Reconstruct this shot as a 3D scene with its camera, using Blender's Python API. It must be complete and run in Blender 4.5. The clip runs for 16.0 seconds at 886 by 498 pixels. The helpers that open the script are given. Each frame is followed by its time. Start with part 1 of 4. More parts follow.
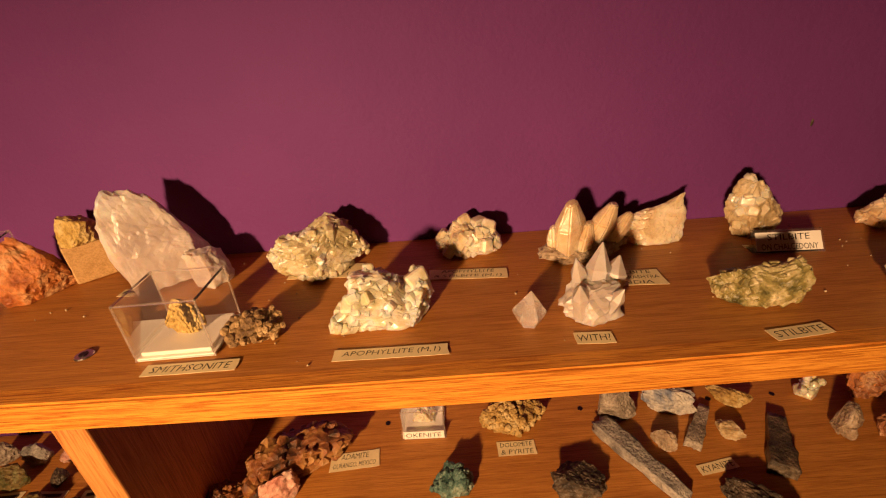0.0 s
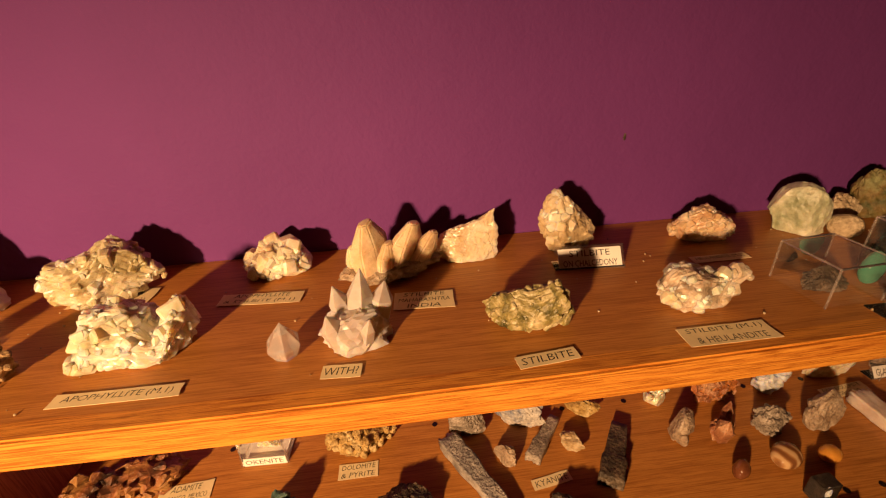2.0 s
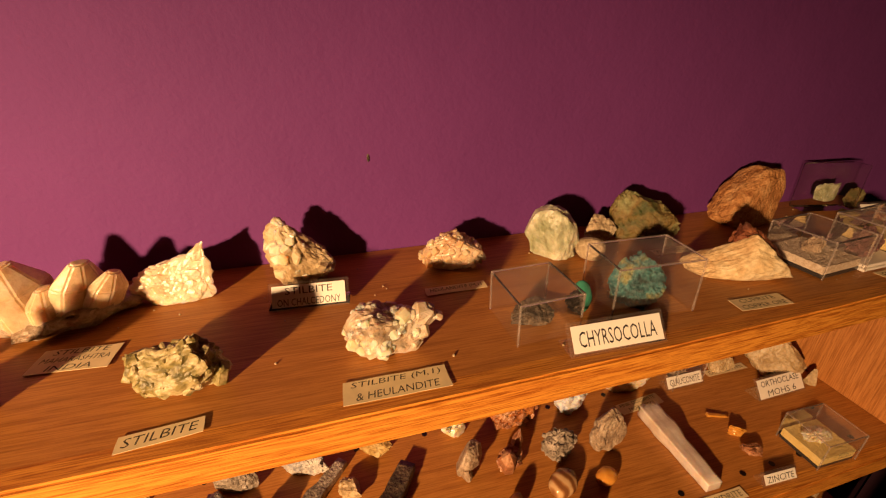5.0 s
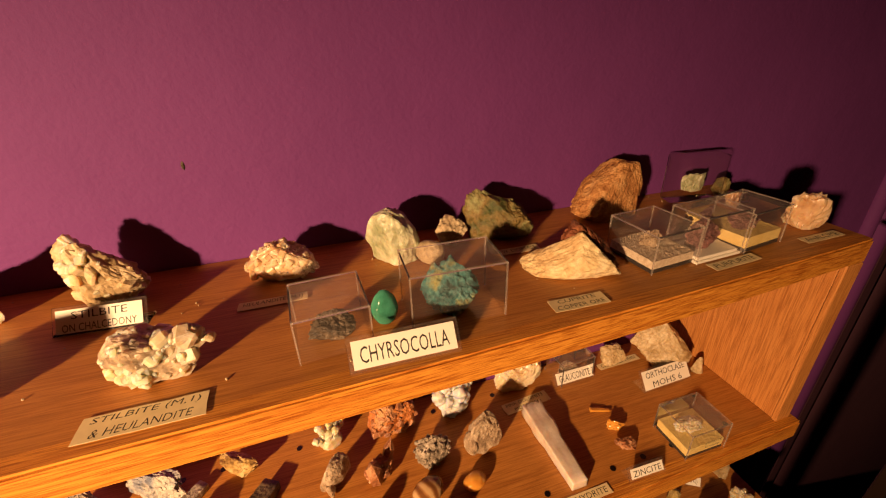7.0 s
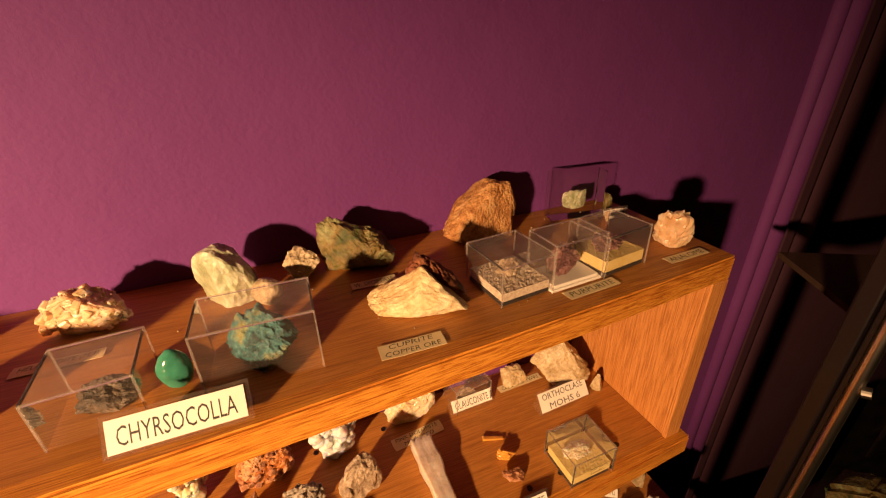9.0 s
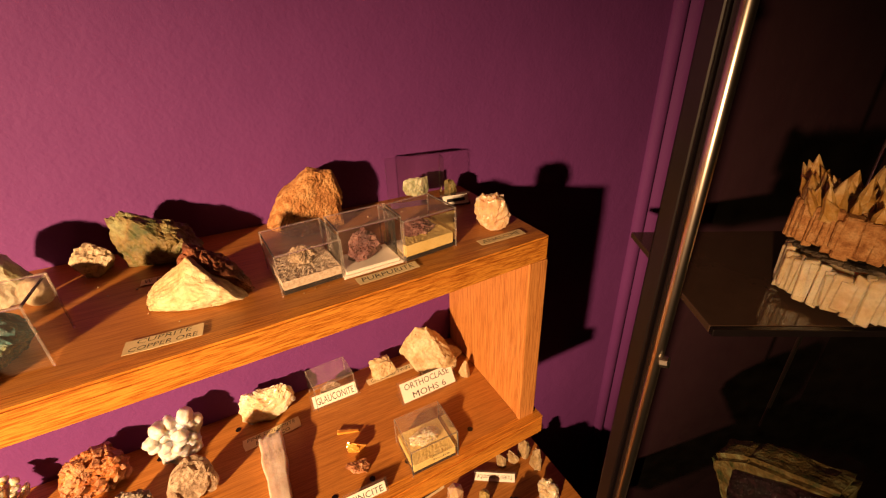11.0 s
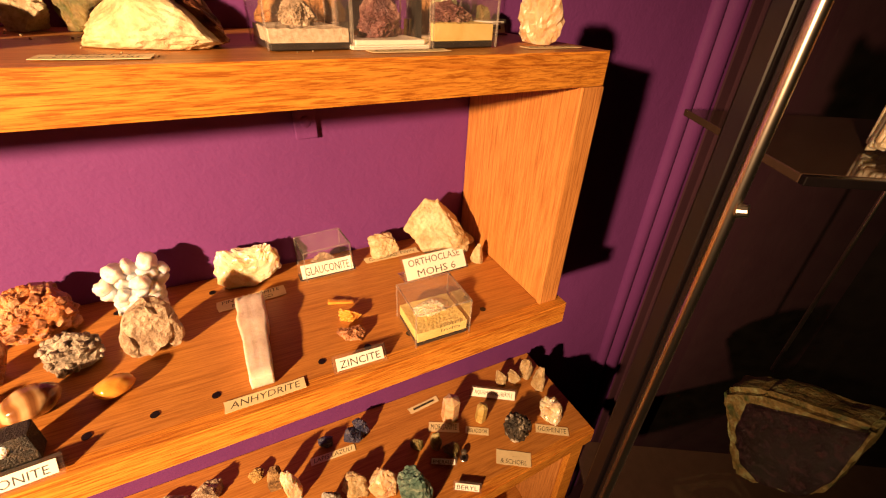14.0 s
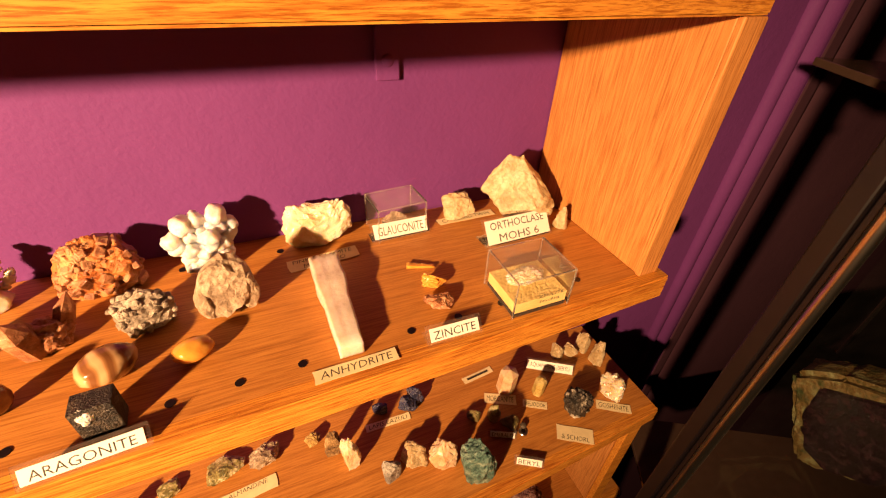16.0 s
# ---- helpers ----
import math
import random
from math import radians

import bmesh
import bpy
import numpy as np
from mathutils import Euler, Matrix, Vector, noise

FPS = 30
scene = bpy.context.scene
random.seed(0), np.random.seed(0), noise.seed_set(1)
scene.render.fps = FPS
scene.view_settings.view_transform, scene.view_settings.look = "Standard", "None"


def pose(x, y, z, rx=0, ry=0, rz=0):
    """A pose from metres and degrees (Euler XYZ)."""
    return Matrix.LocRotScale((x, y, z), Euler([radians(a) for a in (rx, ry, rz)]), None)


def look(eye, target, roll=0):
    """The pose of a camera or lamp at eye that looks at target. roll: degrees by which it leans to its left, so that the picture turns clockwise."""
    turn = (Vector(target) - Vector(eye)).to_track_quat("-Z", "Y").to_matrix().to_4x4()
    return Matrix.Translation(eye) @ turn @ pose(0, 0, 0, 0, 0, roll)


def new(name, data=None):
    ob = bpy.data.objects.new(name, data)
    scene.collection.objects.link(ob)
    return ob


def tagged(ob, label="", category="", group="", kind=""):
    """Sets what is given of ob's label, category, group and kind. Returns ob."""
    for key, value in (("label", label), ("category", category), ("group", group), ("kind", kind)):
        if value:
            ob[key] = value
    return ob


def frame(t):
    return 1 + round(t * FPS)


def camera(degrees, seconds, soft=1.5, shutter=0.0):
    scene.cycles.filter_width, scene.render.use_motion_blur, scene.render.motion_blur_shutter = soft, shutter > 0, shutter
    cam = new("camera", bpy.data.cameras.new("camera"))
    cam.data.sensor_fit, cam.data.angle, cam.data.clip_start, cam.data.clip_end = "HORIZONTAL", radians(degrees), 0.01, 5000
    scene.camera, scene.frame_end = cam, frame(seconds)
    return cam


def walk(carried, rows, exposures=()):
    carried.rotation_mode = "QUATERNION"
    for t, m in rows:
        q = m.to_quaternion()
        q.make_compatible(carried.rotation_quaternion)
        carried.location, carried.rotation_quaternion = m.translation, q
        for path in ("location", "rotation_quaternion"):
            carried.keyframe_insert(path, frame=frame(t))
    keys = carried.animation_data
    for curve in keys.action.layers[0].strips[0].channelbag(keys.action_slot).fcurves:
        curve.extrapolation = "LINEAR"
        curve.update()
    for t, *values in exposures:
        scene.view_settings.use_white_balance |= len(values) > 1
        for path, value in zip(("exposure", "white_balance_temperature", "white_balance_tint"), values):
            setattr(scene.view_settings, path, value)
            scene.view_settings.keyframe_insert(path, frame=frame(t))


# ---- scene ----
cam = camera(93.0, 16.0, soft=1.2)
# seconds, place, Euler angles
PATH = [
    (0.0, 0.0172, -0.0305, 0.2051, 63.32, 3.84, -2.06),
    (0.5, 0.0735, -0.0206, 0.2060, 63.23, 4.19, -2.39),
    (1.0, 0.1074, -0.0238, 0.2105, 63.36, 3.04, -4.04),
    (1.5, 0.1450, -0.0135, 0.2082, 62.93, 2.74, -5.81),
    (2.0, 0.1816, -0.0161, 0.2070, 62.75, 2.97, -6.07),
    (2.5, 0.2068, -0.0149, 0.2182, 61.96, 3.49, -7.38),
    (3.0, 0.2426, -0.0049, 0.2170, 64.23, 3.10, -9.05),
    (3.5, 0.2802, -0.0040, 0.2120, 64.76, 1.96, -9.16),
    (4.0, 0.3146, -0.0002, 0.2073, 64.82, 1.70, -10.99),
    (4.5, 0.3469, 0.0022, 0.1998, 64.34, 0.99, -12.30),
    (5.0, 0.3856, -0.0002, 0.2009, 63.57, 0.73, -14.20),
    (7.5, 0.5539, -0.0200, 0.1983, 62.90, 1.63, -19.04),
    (8.0, 0.5831, -0.0107, 0.1943, 63.52, 1.35, -20.74),
    (8.5, 0.6206, -0.0129, 0.2013, 62.77, 1.20, -21.37),
    (9.0, 0.6429, -0.0156, 0.2057, 63.11, 1.33, -23.00),
    (9.5, 0.6827, -0.0252, 0.2029, 63.31, 1.30, -25.45),
    (10.0, 0.7310, -0.0552, 0.2150, 63.61, 2.74, -26.68),
    (12.3, 0.8001, -0.0903, 0.1201, 61.56, 0.22, -28.11),
    (12.5, 0.7961, -0.0841, 0.1085, 61.39, 0.15, -27.84),
    (13.0, 0.7897, -0.0712, 0.0588, 58.72, -0.88, -27.46),
    (13.5, 0.7792, -0.0723, 0.0379, 58.47, -1.62, -26.44),
    (14.0, 0.7691, -0.0615, 0.0360, 58.48, -2.29, -25.92),
    (14.5, 0.7454, -0.0397, 0.0335, 58.55, -3.20, -24.57),
    (15.0, 0.7461, -0.0215, 0.0237, 56.88, -2.35, -23.94),
    (15.5, 0.7460, -0.0059, 0.0081, 54.38, -2.62, -24.68),
    (16.0, 0.7170, 0.0017, 0.0031, 53.92, -2.74, -23.30),
]
EXPOSURES = [(0.0, -1.12), (3.0, -0.54), (5.0, -0.36), (7.5, 0.04), (10.0, 0.55), (12.5, 1.04), (16.0, 1.06)]
walk(cam, [(t, pose(*row)) for t, *row in PATH], EXPOSURES)

# ---- light: one warm hand torch in a dark room ----
world = bpy.data.worlds.new("dark_room")
world.use_nodes = True
world.node_tree.nodes["Background"].inputs[0].default_value = (0.9, 0.6, 0.45, 1)
world.node_tree.nodes["Background"].inputs[1].default_value = 0.004
scene.world = world
torch = bpy.data.lights.new("torch", "SPOT")
torch.energy, torch.color = 250, (1.0, 0.565, 0.27)
torch.spot_size, torch.spot_blend, torch.shadow_soft_size = radians(105), 1.0, 0.035
torch_ob = new("torch", torch)
torch_ob.matrix_world = look((-0.42, -0.74, 0.27), (0.10, 0.36, -0.14)) @ Matrix.Diagonal((1, 0.50, 1, 1))


# ---- materials ----
def nodes_of(name):
    m = bpy.data.materials.new(name)
    m.use_nodes = True
    n, l = m.node_tree.nodes, m.node_tree.links
    return m, n, l, n["Principled BSDF"]


def ramp(n, l, fac, stops):
    r = n.new("ShaderNodeValToRGB")
    e = r.color_ramp.elements
    while len(e) < len(stops):
        e.new(0.5)
    for k, (p, c) in enumerate(stops):
        e[k].position, e[k].color = p, (*c, 1)
    l.new(fac, r.inputs[0])
    return r.outputs[0]


def noise_node(n, l, scale, detail=6, rough=0.6, stretch=(1, 1, 1), distortion=0.0):
    tc, mp, nz = n.new("ShaderNodeTexCoord"), n.new("ShaderNodeMapping"), n.new("ShaderNodeTexNoise")
    mp.inputs["Scale"].default_value = stretch
    nz.inputs["Scale"].default_value, nz.inputs["Detail"].default_value, nz.inputs["Roughness"].default_value = scale, detail, rough
    nz.inputs["Distortion"].default_value = distortion
    l.new(tc.outputs["Object"], mp.inputs[0])
    l.new(mp.outputs[0], nz.inputs[0])
    return nz.outputs[0]


def bump(n, l, height, strength, dist, bsdf):
    b = n.new("ShaderNodeBump")
    b.inputs["Strength"].default_value, b.inputs["Distance"].default_value = strength, dist
    l.new(height, b.inputs["Height"])
    l.new(b.outputs[0], bsdf.inputs["Normal"])


def mix(n, l, fac, a, b, mode="MIX"):
    m = n.new("ShaderNodeMix")
    m.data_type, m.blend_type = "RGBA", mode
    for s, v in ((0, fac), (6, a), (7, b)):
        if isinstance(v, (int, float)):
            m.inputs[s].default_value = v
        elif isinstance(v, tuple):
            m.inputs[s].default_value = (*v, 1)
        else:
            l.new(v, m.inputs[s])
    return m.outputs[2]


def wood(name, light, mid, dark, stretch, rough=0.42, contrast=0.5):
    m, n, l, p = nodes_of(name)
    big = noise_node(n, l, 9, 4, 0.55, stretch, 1.2)
    fine = noise_node(n, l, 60, 8, 0.7, stretch, 0.3)
    col = ramp(n, l, big, [(0.3, mid), (0.55, light), (0.75, mid)])
    pores = ramp(n, l, fine, [(0.40, dark), (0.55, (1, 1, 1))])
    out = mix(n, l, contrast, col, pores, "MULTIPLY")
    l.new(out, p.inputs["Base Color"])
    p.inputs["Roughness"].default_value = rough
    p.inputs["Specular IOR Level"].default_value = 0.35
    bump(n, l, fine, 0.12, 0.0006, p)
    return m


def mineral(name, a, b, c, scale=45, rough=0.45, glow=0.0, fine=0.6, gloss=0.4, relief=0.6, see=0.0):
    """Mottled stone: two scales of colour, grain relief, a little light inside the pale ones."""
    m, n, l, p = nodes_of(name)
    big = noise_node(n, l, scale, 5, 0.6, distortion=0.4)
    small = noise_node(n, l, scale * 6, 6, 0.7)
    col = ramp(n, l, big, [(0.34, a), (0.5, b), (0.66, c)])
    spots = ramp(n, l, small, [(0.36, (0.45, 0.4, 0.35)), (0.56, (1, 1, 1))])
    l.new(mix(n, l, fine, col, spots, "MULTIPLY"), p.inputs["Base Color"])
    p.inputs["Roughness"].default_value = rough
    p.inputs["Specular IOR Level"].default_value = gloss
    p.inputs["Transmission Weight"].default_value = see
    if glow:
        p.inputs["Subsurface Weight"].default_value = glow
        p.inputs["Subsurface Radius"].default_value = (0.016, 0.011, 0.006)
        p.inputs["Subsurface Scale"].default_value = 0.9
    tc, cells, add = n.new("ShaderNodeTexCoord"), n.new("ShaderNodeTexVoronoi"), n.new("ShaderNodeMath")
    cells.inputs["Scale"].default_value = scale * 4.5
    l.new(tc.outputs["Object"], cells.inputs["Vector"])
    add.operation, add.inputs[1].default_value = "MULTIPLY_ADD", 0.8
    l.new(cells.outputs["Distance"], add.inputs[0])
    l.new(small, add.inputs[2])
    bump(n, l, add.outputs[0], relief, 0.003, p)
    return m


def plain(name, col, rough=0.5, metal=0.0, var=0.15, scale=60):
    m, n, l, p = nodes_of(name)
    nz = noise_node(n, l, scale)
    d = tuple(v * (1 - var) for v in col)
    l.new(ramp(n, l, nz, [(0.35, d), (0.65, col)]), p.inputs["Base Color"])
    p.inputs["Roughness"].default_value, p.inputs["Metallic"].default_value = rough, metal
    bump(n, l, nz, 0.05, 0.0005, p)
    return m


def clear(name, tint, dust, gloss_rough=0.04):
    """Thin clear plastic: lets light pass, mirrors by Fresnel, with a pale diffuse film for dust and painted haze."""
    m = bpy.data.materials.new(name)
    m.use_nodes = True
    n, l = m.node_tree.nodes, m.node_tree.links
    n.clear()
    o, tr, gl, df = (n.new("ShaderNode" + k) for k in ("OutputMaterial", "BsdfTransparent", "BsdfGlossy", "BsdfDiffuse"))
    fr, m1, m2 = n.new("ShaderNodeFresnel"), n.new("ShaderNodeMixShader"), n.new("ShaderNodeMixShader")
    tr.inputs[0].default_value = (*tint, 1)
    df.inputs[0].default_value = (0.75, 0.68, 0.62, 1)
    gl.inputs["Roughness"].default_value = gloss_rough
    fr.inputs[0].default_value = 1.22
    tc, nz = n.new("ShaderNodeTexCoord"), n.new("ShaderNodeTexNoise")
    nz.inputs["Scale"].default_value = 60
    l.new(tc.outputs["Object"], nz.inputs[0])
    mm = n.new("ShaderNodeMath")
    mm.operation, mm.inputs[1].default_value = "MULTIPLY", dust * 2
    l.new(nz.outputs[0], mm.inputs[0])
    l.new(mm.outputs[0], m1.inputs[0])
    l.new(tr.outputs[0], m1.inputs[1])
    l.new(df.outputs[0], m1.inputs[2])
    l.new(fr.outputs[0], m2.inputs[0])
    l.new(m1.outputs[0], m2.inputs[1])
    l.new(gl.outputs[0], m2.inputs[2])
    l.new(m2.outputs[0], o.inputs[0])
    return m


def banded_stone():
    """Polished stone with wavy brown and cream bands."""
    m, n, l, p = nodes_of("polished_banded")
    tc, wv = n.new("ShaderNodeTexCoord"), n.new("ShaderNodeTexWave")
    wv.inputs["Scale"].default_value, wv.inputs["Distortion"].default_value, wv.inputs["Detail"].default_value = 26, 7, 3
    wv.inputs["Detail Scale"].default_value = 0.6
    l.new(tc.outputs["Object"], wv.inputs["Vector"])
    l.new(ramp(n, l, wv.outputs["Fac"], [(0.1, (0.17, 0.07, 0.025)), (0.5, (0.32, 0.16, 0.06)), (0.9, (0.52, 0.34, 0.17))]), p.inputs["Base Color"])
    p.inputs["Roughness"].default_value = 0.12
    return m


OAK_TOP = wood("oak_shelf", (0.50, 0.215, 0.046), (0.38, 0.150, 0.029), (0.5, 0.38, 0.28), (0.4, 12, 12), 0.46, 0.62)
OAK_EDGE = wood("oak_edging", (0.70, 0.31, 0.046), (0.50, 0.175, 0.024), (0.4, 0.25, 0.15), (0.38, 15, 15), 0.4, 0.85)
OAK_SIDE = wood("oak_side", (0.58, 0.26, 0.075), (0.49, 0.20, 0.052), (0.5, 0.4, 0.32), (12, 12, 0.4), 0.45, 0.75)
OAK = wood("oak_block", (0.55, 0.36, 0.16), (0.45, 0.28, 0.11), (0.5, 0.4, 0.3), (9, 0.9, 9))


def wall_paint(name, a, b):
    m, n, l, p = nodes_of(name)
    big, fine = noise_node(n, l, 5, 3, 0.5), noise_node(n, l, 220, 4, 0.6)
    l.new(ramp(n, l, big, [(0.3, a), (0.7, b)]), p.inputs["Base Color"])
    p.inputs["Roughness"].default_value = 0.7
    p.inputs["Specular IOR Level"].default_value = 0.2
    lumps = noise_node(n, l, 28, 3, 0.5)
    h = n.new("ShaderNodeMath")
    h.operation = "MULTIPLY_ADD"
    l.new(lumps, h.inputs[0])
    h.inputs[1].default_value = 2.5
    l.new(fine, h.inputs[2])
    bump(n, l, h.outputs[0], 0.3, 0.0018, p)
    return m


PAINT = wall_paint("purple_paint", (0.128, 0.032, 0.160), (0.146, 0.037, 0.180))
# darkened purple: lack of light in cabinet and room is put into the colour
UNLIT_PAINT = wall_paint("unlit_paint", (0.05, 0.02, 0.035), (0.06, 0.025, 0.04))
PAPER = plain("cream_paper", (0.80, 0.66, 0.38), 0.8)
CARD = plain("white_card", (0.80, 0.77, 0.70), 0.6, var=0.05)
INK = plain("black_ink", (0.015, 0.013, 0.012), 0.6)
PENCIL = plain("brown_ink", (0.04, 0.028, 0.018), 0.8)
ACRYLIC = clear("clear_acrylic", (0.985, 0.975, 0.97), 0.025)
# stronger film: some dust, plus the lid's reflected haze painted as diffuse
ACRYLIC_TOP = clear("dusty_sheen_acrylic", (0.98, 0.96, 0.95), 0.15, 0.2)
# pale film stands in for the light that acrylic edges catch
ACRYLIC_EDGE = clear("acrylic_edge_highlight", (0.9, 0.87, 0.84), 0.1, 0.1)
GLASS = clear("cabinet_glass", (0.95, 0.94, 0.92), 0.002)
WHITE_PLASTIC = plain("white_plastic", (0.78, 0.75, 0.68), 0.35, var=0.06)
BLACK_PLASTIC = plain("black_plastic", (0.02, 0.018, 0.018), 0.3)
SMOKED = plain("smoked_glass", (0.07, 0.042, 0.030), 0.06)
CHROME = plain("brushed_chrome", (0.72, 0.66, 0.58), 0.28, 1.0, 0.1)
BLACK = plain("black_paint", (0.006, 0.004, 0.005), 0.35)
FOAM = mineral("yellow_foam", (0.60, 0.45, 0.15), (0.66, 0.51, 0.19), (0.70, 0.56, 0.23), 60, 0.9, 0, 0.12, 0.2, 0.1)
SANDBED = mineral("grain_bed", (0.42, 0.33, 0.24), (0.58, 0.48, 0.36), (0.66, 0.6, 0.5), 300, 0.8, 0, 0.2, 0.3, 0.3)
CREAM = mineral("cream_crystal", (0.56, 0.48, 0.28), (0.74, 0.68, 0.52), (0.82, 0.79, 0.68), 40, 0.2, 0.8, 0.16, 0.7, 0.15)
PALE = mineral("pale_crystal", (0.58, 0.43, 0.25), (0.72, 0.61, 0.43), (0.80, 0.73, 0.60), 40, 0.22, 0.7, 0.2, 0.7, 0.18)
GYRO = mineral("gyrolite", (0.26, 0.21, 0.08), (0.54, 0.47, 0.28), (0.72, 0.67, 0.52), 40, 0.25, 0.5, 0.3, 0.7, 0.25)
QUARTZ = mineral("milky_quartz", (0.50, 0.42, 0.38), (0.64, 0.57, 0.52), (0.86, 0.83, 0.78), 22, 0.3, 0.5, 0.12, 0.5, 0.12, 0.25)
HONEY = mineral("honey_stilbite", (0.62, 0.44, 0.26), (0.72, 0.56, 0.36), (0.78, 0.66, 0.48), 40, 0.25, 0.7, 0.25, 0.7, 0.2)
PEACH = mineral("peach_mineral", (0.56, 0.34, 0.18), (0.70, 0.49, 0.30), (0.78, 0.64, 0.47), 42, 0.25, 0.6, 0.22, 0.7, 0.2)
OLIVE = mineral("olive_mineral", (0.06, 0.06, 0.018), (0.27, 0.23, 0.08), (0.62, 0.54, 0.32), 70, 0.35, 0.15, 0.45, 0.6, 0.3)
CREAMDARK = mineral("cream_dark_mineral", (0.090, 0.063, 0.036), (0.612, 0.486, 0.342), (0.702, 0.648, 0.558), 24, 0.25, 0.5, 0.4, 0.7, 0.35)
RUST = mineral("rust_mineral", (0.3, 0.08, 0.02), (0.52, 0.19, 0.05), (0.62, 0.4, 0.2), 45, 0.35)
RUSTDARK = mineral("dark_rust_mineral", (0.05, 0.03, 0.02), (0.25, 0.09, 0.03), (0.4, 0.22, 0.07), 30, 0.4)
YELLOW = mineral("yellow_mineral", (0.42, 0.28, 0.06), (0.58, 0.42, 0.13), (0.66, 0.54, 0.25), 70, 0.5)
BROWN = mineral("brown_mineral", (0.09, 0.05, 0.025), (0.3, 0.19, 0.08), (0.55, 0.4, 0.2), 60, 0.6)
REDBROWN = mineral("red_brown_mineral", (0.22, 0.08, 0.035), (0.42, 0.19, 0.09), (0.58, 0.34, 0.19), 45, 0.3, 0.1)
DARK = mineral("dark_mineral", (0.03, 0.025, 0.02), (0.08, 0.06, 0.04), (0.2, 0.15, 0.1), 50, 0.4)
TEAL = mineral("polished_teal", (0.03, 0.16, 0.10), (0.05, 0.25, 0.17), (0.1, 0.33, 0.22), 40, 0.12, 0, 0.15, 0.6, 0.02)
TEALDARK = mineral("dark_teal_mineral", (0.03, 0.07, 0.06), (0.1, 0.19, 0.16), (0.3, 0.38, 0.3), 60, 0.35)
CHRYSO = mineral("chrysocolla", (0.012, 0.035, 0.035), (0.04, 0.17, 0.18), (0.28, 0.27, 0.08), 55, 0.35, 0, 0.7, 0.5)
PALEGREEN = mineral("pale_green_mineral", (0.24, 0.28, 0.15), (0.48, 0.50, 0.34), (0.68, 0.67, 0.53), 36, 0.3, 0.25, 0.4, 0.6, 0.35)
GREENBROWN = mineral("green_brown_mineral", (0.05, 0.08, 0.025), (0.2, 0.14, 0.045), (0.27, 0.3, 0.14), 35, 0.5, 0, 0.75)
CUPRITE = mineral("cuprite_ore_stone", (0.3, 0.09, 0.04), (0.62, 0.42, 0.2), (0.76, 0.62, 0.38), 22, 0.55)
CRUST = mineral("red_crust", (0.07, 0.02, 0.01), (0.22, 0.065, 0.025), (0.36, 0.15, 0.06), 60, 0.6, 0, 0.7)
CUPFACE = mineral("pale_ore", (0.5, 0.32, 0.14), (0.68, 0.54, 0.30), (0.74, 0.64, 0.42), 34, 0.5, 0, 0.5, 0.4, 0.4)
ORANGE = mineral("orange_stone", (0.30, 0.12, 0.035), (0.500, 0.250, 0.090), (0.6, 0.36, 0.16), 80, 0.7, 0, 0.55, 0.3, 0.5)
SAND = mineral("tan_feldspar", (0.324, 0.225, 0.099), (0.504, 0.387, 0.216), (0.612, 0.513, 0.342), 40, 0.4, 0.15, 0.5, 0.5, 0.4)
OCHRE = mineral("ochre_mineral", (0.26, 0.15, 0.04), (0.48, 0.32, 0.1), (0.66, 0.52, 0.25), 60, 0.5)
GREY = mineral("grey_mineral", (0.16, 0.13, 0.1), (0.33, 0.28, 0.22), (0.55, 0.48, 0.4), 60, 0.4)
GREYBROWN = mineral("grey_brown_mineral", (0.24, 0.17, 0.11), (0.42, 0.32, 0.22), (0.58, 0.48, 0.36), 50, 0.4, 0.1)
SLATE = mineral("slate_kyanite", (0.17, 0.16, 0.15), (0.33, 0.31, 0.28), (0.5, 0.46, 0.4), 60, 0.4)
BLUEWHITE = mineral("blue_white_kyanite", (0.16, 0.19, 0.27), (0.5, 0.48, 0.44), (0.75, 0.7, 0.6), 40, 0.35)
BLACKWHITE = mineral("black_white_stone", (0.02, 0.018, 0.015), (0.05, 0.04, 0.03), (0.75, 0.68, 0.55), 40, 0.5)
BLACKGRAIN = mineral("black_grained_stone", (0.008, 0.007, 0.006), (0.02, 0.016, 0.013), (0.08, 0.06, 0.04), 160, 0.4)
PINK = mineral("pink_stone", (0.55, 0.22, 0.16), (0.72, 0.42, 0.32), (0.8, 0.68, 0.56), 35, 0.5)
PINKWHITE = mineral("pinkish_anhydrite", (0.558, 0.450, 0.369), (0.648, 0.558, 0.486), (0.702, 0.630, 0.567), 40, 0.3, 0.5, 0.12, 0.5, 0.12)
WHITE = mineral("white_aragonite", (0.630, 0.576, 0.486), (0.720, 0.693, 0.706), (0.756, 0.738, 0.693), 50, 0.35, 0.7, 0.2, 0.5, 0.25)
BEIGE = mineral("beige_stone", (0.4, 0.31, 0.19), (0.54, 0.44, 0.28), (0.64, 0.56, 0.4), 50, 0.4)
PURPLE = mineral("purpurite", (0.09, 0.035, 0.04), (0.19, 0.08, 0.075), (0.38, 0.24, 0.2), 60, 0.45)
LAPIS = mineral("lapis_lazuli", (0.02, 0.025, 0.06), (0.05, 0.055, 0.12), (0.15, 0.13, 0.13), 60, 0.35)
BROWNGLOSS = mineral("polished_brown", (0.10, 0.03, 0.012), (0.17, 0.06, 0.025), (0.26, 0.11, 0.05), 30, 0.1, 0, 0.1, 0.7, 0.02)
BANDED = banded_stone()
AMBER = mineral("polished_amber", (0.5, 0.2, 0.03), (0.64, 0.3, 0.05), (0.72, 0.42, 0.1), 30, 0.12, 0.2, 0.1, 0.7, 0.02)
